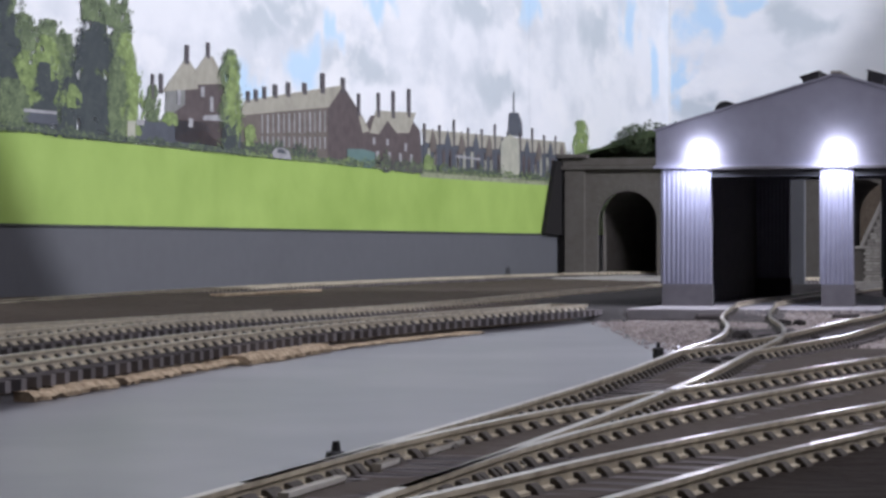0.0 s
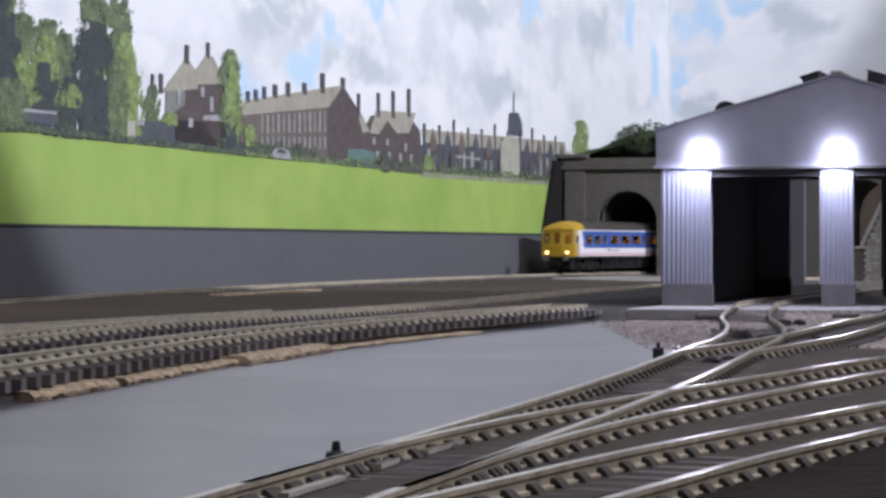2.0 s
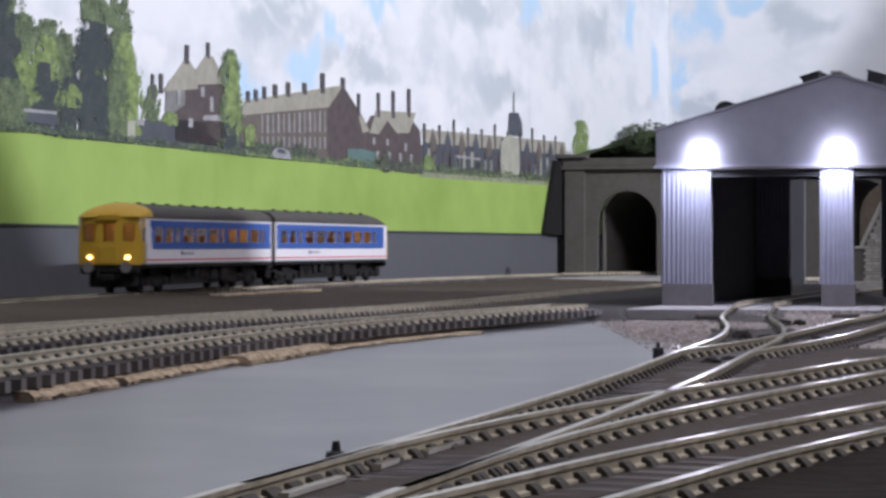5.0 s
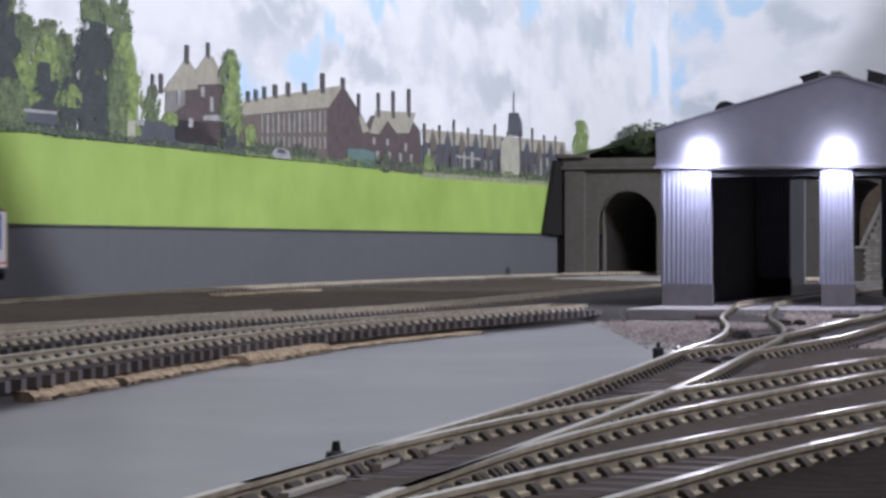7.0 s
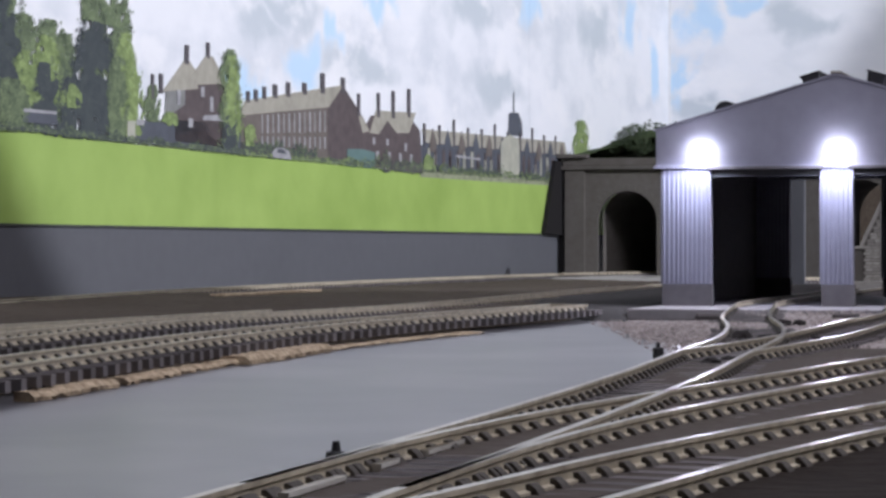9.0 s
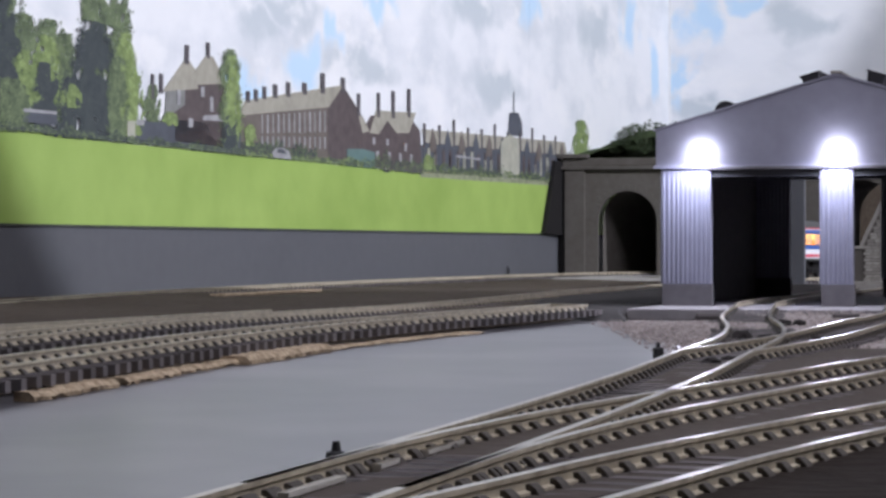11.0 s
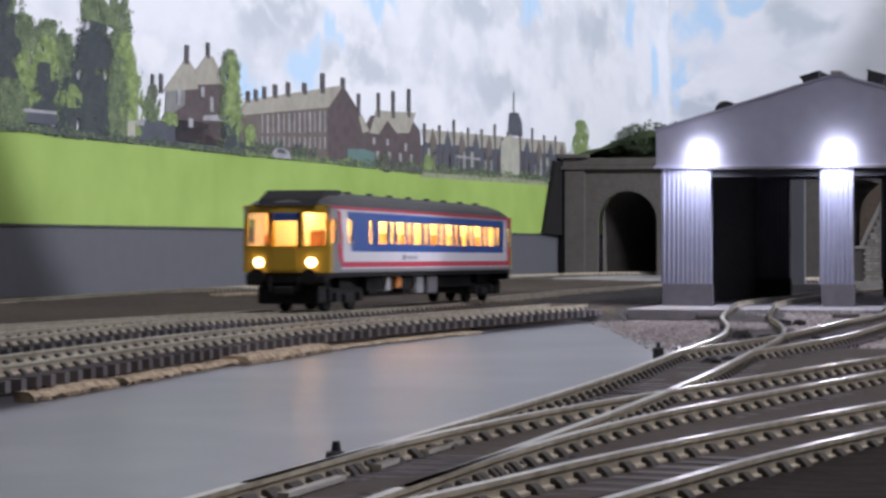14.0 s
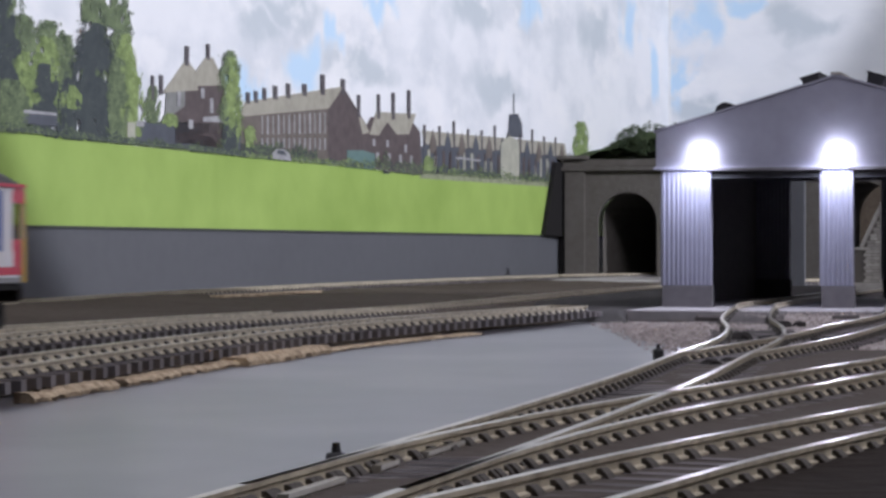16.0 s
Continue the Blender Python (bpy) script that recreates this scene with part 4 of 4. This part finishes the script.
GLASS = material("window_glass", (0.8, 0.8, 0.8), 0.08)
GLASS.node_tree.nodes["Principled BSDF"].inputs["Transmission Weight"].default_value = 1.0
GLASS.node_tree.nodes["Principled BSDF"].inputs["IOR"].default_value = 1.02
DECAL_GREY = material("printed_mark_grey", (0.42, 0.42, 0.48), 0.5)
DECAL_DARK = material("printed_mark_dark", (0.12, 0.12, 0.2), 0.5)


def skew(bm, side, y0, y1, z0, z1, slant0, slant1, x_out, index=0):
    """A band on a car side whose ends lean: slant is the shift along y per mm of height above z = 13.5."""
    a = lambda z, y, s: y + s * (39.5 - z)
    outline = [(a(z0, y0, slant0), z0), (a(z0, y1, slant1), z0), (a(z1, y1, slant1), z1), (a(z1, y0, slant0), z1)]
    return add_prism(bm, outline, "x", side * 17.9, side * x_out, index)


def bogie(t, y, name="bogie"):
    b = new(name)
    b.parent = t
    b.matrix_basis = at(0, y, 0)
    b.empty_display_size = 0.005
    bm = bmesh.new()
    for sx in (-1, 1):
        add_box(bm, sx * 11.5 - 0.9, sx * 11.5 + 0.9, -23, 23, 4.4, 9.6, 0.5)
        for yy in (-16, 16):
            add_box(bm, sx * 13 - 1.2, sx * 13 + 1.2, yy - 3, yy + 3, 4.0, 8.0, 0.6)
        add_box(bm, sx * 13 - 1, sx * 13 + 1, -6, 6, 3.4, 7.2, 0.5)
    add_box(bm, -11, 11, -3, 3, 6, 13.6)
    for sx in (-1, 1):
        add_box(bm, sx * 10 - 2, sx * 10 + 2, -8, 8, 8, 13.6, 0.4)
    part("bogie_frame", bm, UNDER, b)
    for yy in (-17, 17):
        bm = bmesh.new()
        for sx in (-1, 1):
            add_cylinder(bm, (sx * 7.0, yy, 6.2), (sx * 9.6, yy, 6.2), 6.1, 24)
        add_cylinder(bm, (-8, yy, 6.2), (8, yy, 6.2), 1.0, 8)
        part("wheelset", bm, UNDER, b)
    return b


def roof_mesh(length, dome_front, dome_rear, rise):
    """An arched roof whose ends are rounded down."""
    bm = bmesh.new()
    section = [(18.5, 39.6), (18.3, 40.8), (17.2, 43.2), (14.5, 45.8), (10, 47.9), (5, 49.1), (0, 49.5)]
    section = [(x, 39.6 + (z - 39.6) * rise) for x, z in section]
    section = section + [(-x, z) for x, z in section[-2::-1]]
    rings = []
    stops = [0, 1.5, 4, 8, 13, 19, 26]
    ys = stops + [length - v for v in stops[::-1]]
    for y in ys:
        e = min(y if dome_front else 99, (length - y) if dome_rear else 99)
        k = 1 - (1 - min(1, e / 22)) ** 2.2 * 0.72
        rings.append([bm.verts.new((x * (0.94 + 0.06 * min(1, e / 8)), y, 39.6 + (z - 39.6) * k)) for x, z in section])
    for a, b in zip(rings, rings[1:]):
        for j in range(len(section) - 1):
            bm.faces.new((a[j], a[j + 1], b[j + 1], b[j]))
        bm.faces.new((a[0], b[0], b[-1], a[-1]))
    bm.faces.new(rings[0])
    bm.faces.new(rings[-1][::-1])
    return bm


def cab_end(t, y, sign, mat, lamp_mat, lit, domed):
    """A cab front with three windows; sign -1 faces the car's front, +1 its rear."""
    cab = new("cab_front")
    cab.parent = t
    cab.empty_display_size = 0.005
    cab.matrix_basis = at(0, y, 0, 0 if sign < 0 else 180)
    z0, z1 = (24.3, 37.4) if lit else (26.5, 36.5)
    top = 40.4
    holes = ((-16.5, -7.0), (-5.2, 5.2), (7.0, 16.5)) if lit else ((-14.8, -8.2), (-3.4, 3.4), (8.2, 14.8))
    xs = sorted({-18.2, 18.2, *(v for h in holes for v in h), *(sum(h) / 2 for h in holes)})
    zs = [13.5, 19.0, z0, (z0 + z1) / 2, z1, top]
    bm = bmesh.new()

    def open_cell(i, j):
        if not (0 <= i < len(xs) - 1 and 0 <= j < len(zs) - 1):
            return True
        mid = (xs[i] + xs[i + 1]) / 2
        return 2 <= j <= 3 and any(a < mid < b for a, b in holes)
    lean = lambda z: 1.2 * max(0.0, (z - 24) / 16)
    fr = [[bm.verts.new((x, -3.2 + 2.6 * (x / 18.2) ** 2 + lean(z), z)) for z in zs] for x in xs]
    bk = [[bm.verts.new((x, 0.6, z)) for z in zs] for x in xs]
    for i in range(len(xs) - 1):
        for j in range(len(zs) - 1):
            if open_cell(i, j):
                continue
            bm.faces.new((fr[i][j], fr[i + 1][j], fr[i + 1][j + 1], fr[i][j + 1]))
            bm.faces.new((bk[i][j + 1], bk[i + 1][j + 1], bk[i + 1][j], bk[i][j]))
            for di, dj, p, q in ((-1, 0, (i, j), (i, j + 1)), (1, 0, (i + 1, j), (i + 1, j + 1)), (0, -1, (i, j), (i + 1, j)), (0, 1, (i, j + 1), (i + 1, j + 1))):
                if open_cell(i + di, j + dj):
                    bm.faces.new((fr[p[0]][p[1]], fr[q[0]][q[1]], bk[q[0]][q[1]], bk[p[0]][p[1]]))
    part("panel", bm, mat, cab, "yellow warning panel")
    if domed:
        bm = bmesh.new()
        rings = []
        for y, k, w in ((-2.0, 0.02, 0.97), (0.5, 0.34, 0.98), (4.0, 0.58, 1.0), (9.0, 0.82, 1.0), (15.0, 0.96, 1.0), (19.0, 0.985, 1.0)):
            rings.append([bm.verts.new((18.6 * w * math.cos(math.pi * q / 12), y - 0.2 * math.sin(math.pi * q / 12), top - 0.6 + 8.6 * k * math.sin(math.pi * q / 12) ** 0.8)) for q in range(13)])
        for ra, rb in zip(rings, rings[1:]):
            for q in range(12):
                bm.faces.new((ra[q], ra[q + 1], rb[q + 1], rb[q]))
        bm.faces.new(rings[0])
        part("dome", bm, mat, cab, "yellow rounded cab roof")
    if lit:
        part("cab_desk", box(-16, 16, 1.5, 5, 14.3, 24.0, 0.5), SEAT, cab)
        part("cab_seat", box(6.5, 12.5, 9, 12, 16, 31.0, 1.0), SEAT, cab)
        part("cab_seat", box(-13.5, -9, 10, 12, 16, 29.0, 1.0), SEAT, cab)
    part("centre_door", box(-5.4, 5.4, -3.5, -2.9, 14.2, 23.9, 0.3), mat, cab)
    for x0, x1, w in ((-16.5, -7.0, 0), (-5.2, 5.2, 1), (7.0, 16.5, 0)) if lit else ((-14.8, -8.2, 0), (-3.4, 3.4, 1), (8.2, 14.8, 0)):
        part("cab_window", box(x0, x1, -1.4, -1.0, z0, z1), GLASS, cab)
    for x in (-6.1, 6.1) if lit else ():
        part("window_pillar", box(x - 0.55, x + 0.55, -3.3, -2.6, z0 - 0.4, z1 + 0.3, 0.15), UNDER, cab)
    part("blind_box", box(-5.2, 5.2, -2.6, -0.4, 34.2, 37.4, 0.2) if lit else box(-6.5, 6.5, -3.5, -2.9, 38.2, 41.2, 0.2), BLUE if lit else mat, cab)
    for x in (-11, 11):
        bm = bmesh.new()
        add_cylinder(bm, (x, -1.0, 17.6), (x, -3.3, 17.6), 1.9 if lit else 1.25, 20)
        part("headlamp", bm, lamp_mat, cab, "glowing round headlamp")
        bm = bmesh.new()
        add_cylinder(bm, (x, -1, 12.0), (x, -5, 12.0), 1.5, 12)
        add_cylinder(bm, (x, -5, 12.0), (x, -6.0, 12.0), 3.1, 18)
        part("buffer", bm, BUFFER if not lit else UNDER, cab)
    part("buffer_beam", box(-17, 17, -2.4, 2, 8.2, 13.4, 1.4), UNDER, cab)
    part("skirt", box(-13, 13, 1, 12, 0.8, 8.2, 1.2), UNDER, cab)
    bm = bmesh.new()
    add_box(bm, -4, 4, -5.5, 2, 4.5, 8, 0.8)
    part("coupling", bm, UNDER, cab)
    for x in (-6, 6):
        bm = bmesh.new()
        add_cylinder(bm, (x, -3, 12), (x, -4, 6), 0.8, 8)
        part("brake_hose", bm, UNDER, cab)
    return cab


RIDE = 2.6


def railcar(label, length, lit, cab_front, cab_rear):
    """A railcar: x across, y from its front to its rear; z = 0 at the rail head."""
    t = thing("railcar", Matrix.Identity(4), label, "train", "railcars")
    sill, head = (25.3, 34.9) if lit else (26.0, 34.2)
    rise = 0.74 if lit else 0.85
    crown = 39.6 + 9.9 * rise
    if lit:
        bays, bay0, bay1 = 8, 68, length - 22
        wins = [(1.6, 9.5), (24.5, 30.5), (54, 60)]
        for k in range(bays):
            y = bay0 + (bay1 - bay0) * k / bays
            w = (bay1 - bay0) / bays
            wins += [(y, y + w * 0.56), (y + w * 0.66, y + w * 0.92)]
        wins += [(length - 9.5, length - 1.6)]
    else:
        wins = [(1.6, 8)] if cab_front else []
        bay0, bay1 = (24, 246) if cab_front else (12, 230)
        y = bay0
        for w in (13, 13, 7, 19, 19, 19, 7, 19, 19, 19, 7):
            wins.append((y, y + w))
            y += w + (5.2 if w != 7 else 8)
        wins = [w for w in wins if w[1] < length - 5]
    for side in (-1, 1):
        bm = bmesh.new()
        x0, x1 = sorted((side * 16.9, side * 18.1))
        add_box(bm, x0, x1, 0, length, 13.5, sill)
        add_box(bm, x0, x1, 0, length, head, 39.6)
        edges = [0] + [v for w in wins for v in w] + [length]
        for a, b in zip(edges[::2], edges[1::2]):
            add_box(bm, x0, x1, a, b, sill, head)
        part("side_wall", bm, TGREY if lit else WHITE, t)
        # livery bands, a hair proud of the wall
        f, r = (10, length - 9) if lit else ((9, length - 4) if cab_front else (4, length - 9))
        if lit:
            bm = bmesh.new()
            skew(bm, side, 9, length - 9, 17.8, 22.0, 0.42, 0, 18.25)
            skew(bm, side, 5, length - 5, 14.9, 15.5, 0.42, 0, 18.25)
            skew(bm, side, 9, length - 9, 38.3, 39.1, 0.42, 0, 18.25)
            skew(bm, side, 12.5, 21, 22.0, 25.25, 0.30, 0.55, 18.25)
            skew(bm, side, 13.0, 21.5, 25.3, 38.3, 0.30, 0.30, 18.25)
            skew(bm, side, length - 17, length - 9.8, 22, 38.3, 0, 0, 18.25)
            part("white_band", bm, WHITE, t)
            bm = bmesh.new()
            skew(bm, side, 5, length - 3, 15.6, 17.7, 0.42, 0, 18.25)
            skew(bm, side, 0.5, length - 0.5, 39.2, 40.2, 0, 0, 18.6)
            skew(bm, side, 3.5, 10, 17.8, 25.2, 0.42, 0.36, 18.24)
            skew(bm, side, 9.6, 13.2, 25.2, 39.1, 0.30, 0.30, 18.24)
            skew(bm, side, length - 9.5, length - 3.5, 17.8, 25.2, 0, 0, 18.24)
            skew(bm, side, length - 9.6, length - 0.6, 35.0, 39.1, 0, 0, 18.24)
            part("red_band", bm, RED, t)
            b0, b1 = 22.5, length - 17.5
        else:
            bm = bmesh.new()
            skew(bm, side, 1, length - 1, 15.6, 16.4, 0, 0, 18.25)
            part("red_line", bm, RED, t)
            bm = bmesh.new()
            skew(bm, side, 0.5, length - 0.5, 13.5, 14.3, 0, 0, 18.3)
            part("grey_sill", bm, TGREY, t)
            b0, b1 = (14, length - 3) if cab_front else (3, length - 9)
        sl0 = 0.30 if cab_front else 0.0
        bm = bmesh.new()
        skew(bm, side, b0, b1, 22.0, sill - 0.05, sl0, 0, 18.25)
        skew(bm, side, b0, b1, head + 0.05, 38.3, sl0, 0, 18.25)
        inside = [w for w in wins if w[0] > b0 - 2 and w[1] < b1 + 2]
        edges = [b0 + 3.5 if cab_front else b0] + [v for w in inside for v in w] + [b1]
        for a, b in zip(edges[::2], edges[1::2]):
            if b > a:
                skew(bm, side, a, b, sill - 0.05, head + 0.05, 0, 0, 18.25)
        part("blue_band", bm, BLUE, t)
        for a, b in wins:
            bm = box(min(side * 17.3, side * 17.5), max(side * 17.3, side * 17.5), a, b, sill, head)
            part("window", bm, GLASS, t)
        mark = 105 if lit else 70
        x0, x1 = sorted((side * 18.2, side * 18.35))
        part("mark", box(x0, x1, mark, mark + 3.4, 18.4, 20.9), DECAL_DARK, t)
        part("mark", box(x0, x1, mark + 5, mark + 24, 18.8, 20.3), DECAL_GREY, t)
        if not lit and cab_front:
            bm = bmesh.new()
            add_box(bm, *sorted((side * 17.9, side * 18.3)), 0, 6, 13.5, sill - 0.05)
            add_box(bm, *sorted((side * 17.9, side * 18.3)), 0, 6, head + 0.05, 40)
            part("yellow_corner", bm, YELLOW, t)
            part("cab_door", box(*sorted((side * 17.9, side * 18.28)), 6.1, 8.9, 13.5, sill - 0.05), TGREY, t)
        if lit:
            for e in ((0, 3.2), (length - 2.4, length)):
                bm = bmesh.new()
                add_box(bm, *sorted((side * 17.9, side * 18.3)), *(e if e[0] == 0 else e), 13.5, 25.2)
                part("yellow_corner", bm, YELLOW, t)
    part("roof", roof_mesh(length, cab_front, cab_rear, rise), ROOF if lit else BROWN_ROOF, t)
    if lit:
        # the darker shading of the roof's front end, built as a black block
        bm = bmesh.new()
        add_prism(bm, [(-2.4, 40.2), (3.5, 43.4), (12, crown - 0.1), (30, crown + 0.3), (36, crown - 0.4), (2, 40.2)], "x", -12.5, 12.5)
        part("roof_shade", bm, UNDER, t, "black domed block standing for shade on the front of the roof")
    for k in range(9):
        for x in (-6.5, 6.5):
            bm = bmesh.new()
            add_box(bm, x - 1.3, x + 1.3, 30 + k * (length - 60) / 8 - 1.6, 30 + k * (length - 60) / 8 + 1.6, crown - 1.0, crown + 0.5, 0.4)
            part("roof_vent", bm, ROOF if lit else BROWN_ROOF, t)
    part("floor", box(-17, 17, 1, length - 1, 13.0, 14.2), UNDER, t)
    part("inner_ceiling", box(-16.8, 16.8, 1, length - 1, 38.9, 39.5), INTERIOR, t)
    # the lit car's light strip; in the set, an added dim fill
    part("interior_glow", box(-3.5, 3.5, 3, length - 4, 38.1, 38.8), STRIP if lit else DIM_FILL, t)
    # seats and partitions
    for k in range(11 if lit else 9):
        y = (68 if lit else 30) + k * ((length - 95) / (10 if lit else 8))
        for x in (-9.5, 9.5):
            bm = bmesh.new()
            add_box(bm, x - 6, x + 6, y - 1.3, y + 1.3, 19, 30, 0.8)
            add_box(bm, x - 6, x + 6, y - 5, y + 5, 18, 21, 0.8)
            part("seat", bm, SEAT if k % 2 else INTERIOR, t)
    if lit:
        # added cream panel: blocks the view through and throws back the strip's light
        part("bright_backing", box(-3.0, -2.2, 62, length - 18, 14.3, 37.5), INTERIOR, t)
    for y in (23, length - 16) if lit else (18, length - 12):
        part("partition", box(-16.8, 16.8, y, y + 1, 14.3, 38), INTERIOR, t)
    part("solebar", box(-17.4, 17.4, 1, length - 1, 11.4, 13.4, 0.4), UNDER, t)
    part("chassis", box(-9, 9, 8, length - 8, 2.6, 11.3, 0.6), UNDER, t)
    for sx in (-1, 1):
        part("valance", box(*sorted((sx * 11.5, sx * 13.5)), 66, length - 66, 5.5 if lit else 1.5, 11.3, 0.4), UNDER, t)
    bogie(t, 40)
    bogie(t, length - 40)
    for y0, y1, z, x, m in ((70, 84, 3.6, 12, UNDER), (90, 96, 5, 14, SILVER), (104, 112, 6, 14.5, ORANGE), (118, 132, 4.5, 13, UNDER), (138, 150, 3.2, 14, TGREY), (156, 172, 3.0, 14.5, PLINTH), (98, 130, 3.5, 8, UNDER)):
        for sx in (-1, 1):
            if not lit:
                m = UNDER
            part("equipment_box", box(*sorted((sx * (x - 6), sx * (x + 1.5))), y0, y1, z, 11.3, 0.8), m, t)
    if cab_front:
        cab_end(t, 0, -1, YELLOW, LAMP_GLOW if lit else SMALL_LAMP, lit, not lit)
    else:
        part("gangway", box(-16, 16, -4.4, 0, 8, 46, 1.5), UNDER, t)
        part("end_wall", box(-18, 18, 0, 1, 13.6, 39.5), UNDER, t)
    if cab_rear:
        cab_end(t, length, 1, YELLOW, RED if lit else DARK, lit, False)
    else:
        part("gangway", box(-16, 16, length, length + 4.4, 8, 46, 1.5), UNDER, t)
        part("end_wall", box(-18, 18, length - 1, length, 13.6, 39.5), UNDER, t)
    # the body rides above its bogies
    for ob in t.children:
        if not ob.name.startswith("bogie"):
            ob.location.z += RIDE * MM
    return t


LIT_LENGTH, SET_LENGTH = 311, 260
railcar_lit = railcar("blue, white and red railcar with warmly lit windows", LIT_LENGTH, True, True, True)
car_front = railcar("leading blue and white railcar with a yellow end", SET_LENGTH, False, True, False)
car_rear = railcar("trailing blue and white railcar of the two-car set", SET_LENGTH, False, False, True)


# ---------------------------------------------------------------- moving things
class Way:
    def __init__(self, points, height):
        self.pts = spline(points, 4.0)
        self.height = height

    def reach(self, y):
        """Distance along the way of the first point at plan y."""
        for k, (p, q) in enumerate(zip(self.pts, self.pts[1:])):
            if p.y <= y <= q.y:
                return 4.0 * (k + (y - p.y) / (q.y - p.y))
        return 0.0

    def spot(self, s):
        i = min(max(s / 4.0, 0), len(self.pts) - 1.001)
        k = int(i)
        p = self.pts[k].lerp(self.pts[k + 1], i - k)
        return Vector((p.x, p.y, self.height(p)))


def on_track(way, s, length):
    """Pose of a car whose front is s along the way, resting on its two bogies."""
    inset = length * 0.15
    a, b = way.spot(s + inset), way.spot(s + length - inset)
    d = (b - a).normalized()
    front = a - d * inset
    side = Vector((d.y, -d.x, 0)).normalized()
    up = side.cross(d)
    m = Matrix((side, d, up)).transposed().to_4x4()
    return Matrix.Translation(front * MM) @ m


MAIN_WAY = Way(MAIN, main_height)
FAR_WAY = Way(FAR, far_height)
# (time, plan y of the leading end), and for the two-car set (time, distance along its line), in millimetres
LIT_RUN = ((0.0, 2455), (9.0, 2455), (9.8, 2250), (11.5, 1687), (12.0, 1563), (12.5, 1431), (13.0, 1282), (13.5, 1130), (14.0, 973), (14.5, 821.5), (15.0, 671), (15.5, 524), (16.0, 363))
SET_WAY_RUN = ((0.0, 2960), (1.0, 2622), (1.5, 2452), (2.0, 2261), (2.5, 2082), (3.0, 1924), (3.5, 1752), (4.0, 1560), (6.5, 660), (7.0, 447), (8.2, 20), (16.0, 20))


def run_at(run, t):
    for (t0, s0), (t1, s1) in zip(run, run[1:]):
        if t <= t1:
            return s0 + (s1 - s0) * (t - t0) / (t1 - t0)
    return run[-1][1]


def motions():
    times = [k * 0.25 for k in range(65)]
    walk(railcar_lit, [(t, on_track(MAIN_WAY, MAIN_WAY.reach(run_at(LIT_RUN, t)), LIT_LENGTH)) for t in times])
    walk(car_front, [(t, on_track(FAR_WAY, run_at(SET_WAY_RUN, t), SET_LENGTH)) for t in times])
    walk(car_rear, [(t, on_track(FAR_WAY, run_at(SET_WAY_RUN, t) + SET_LENGTH + 9.0, SET_LENGTH)) for t in times])


motions()
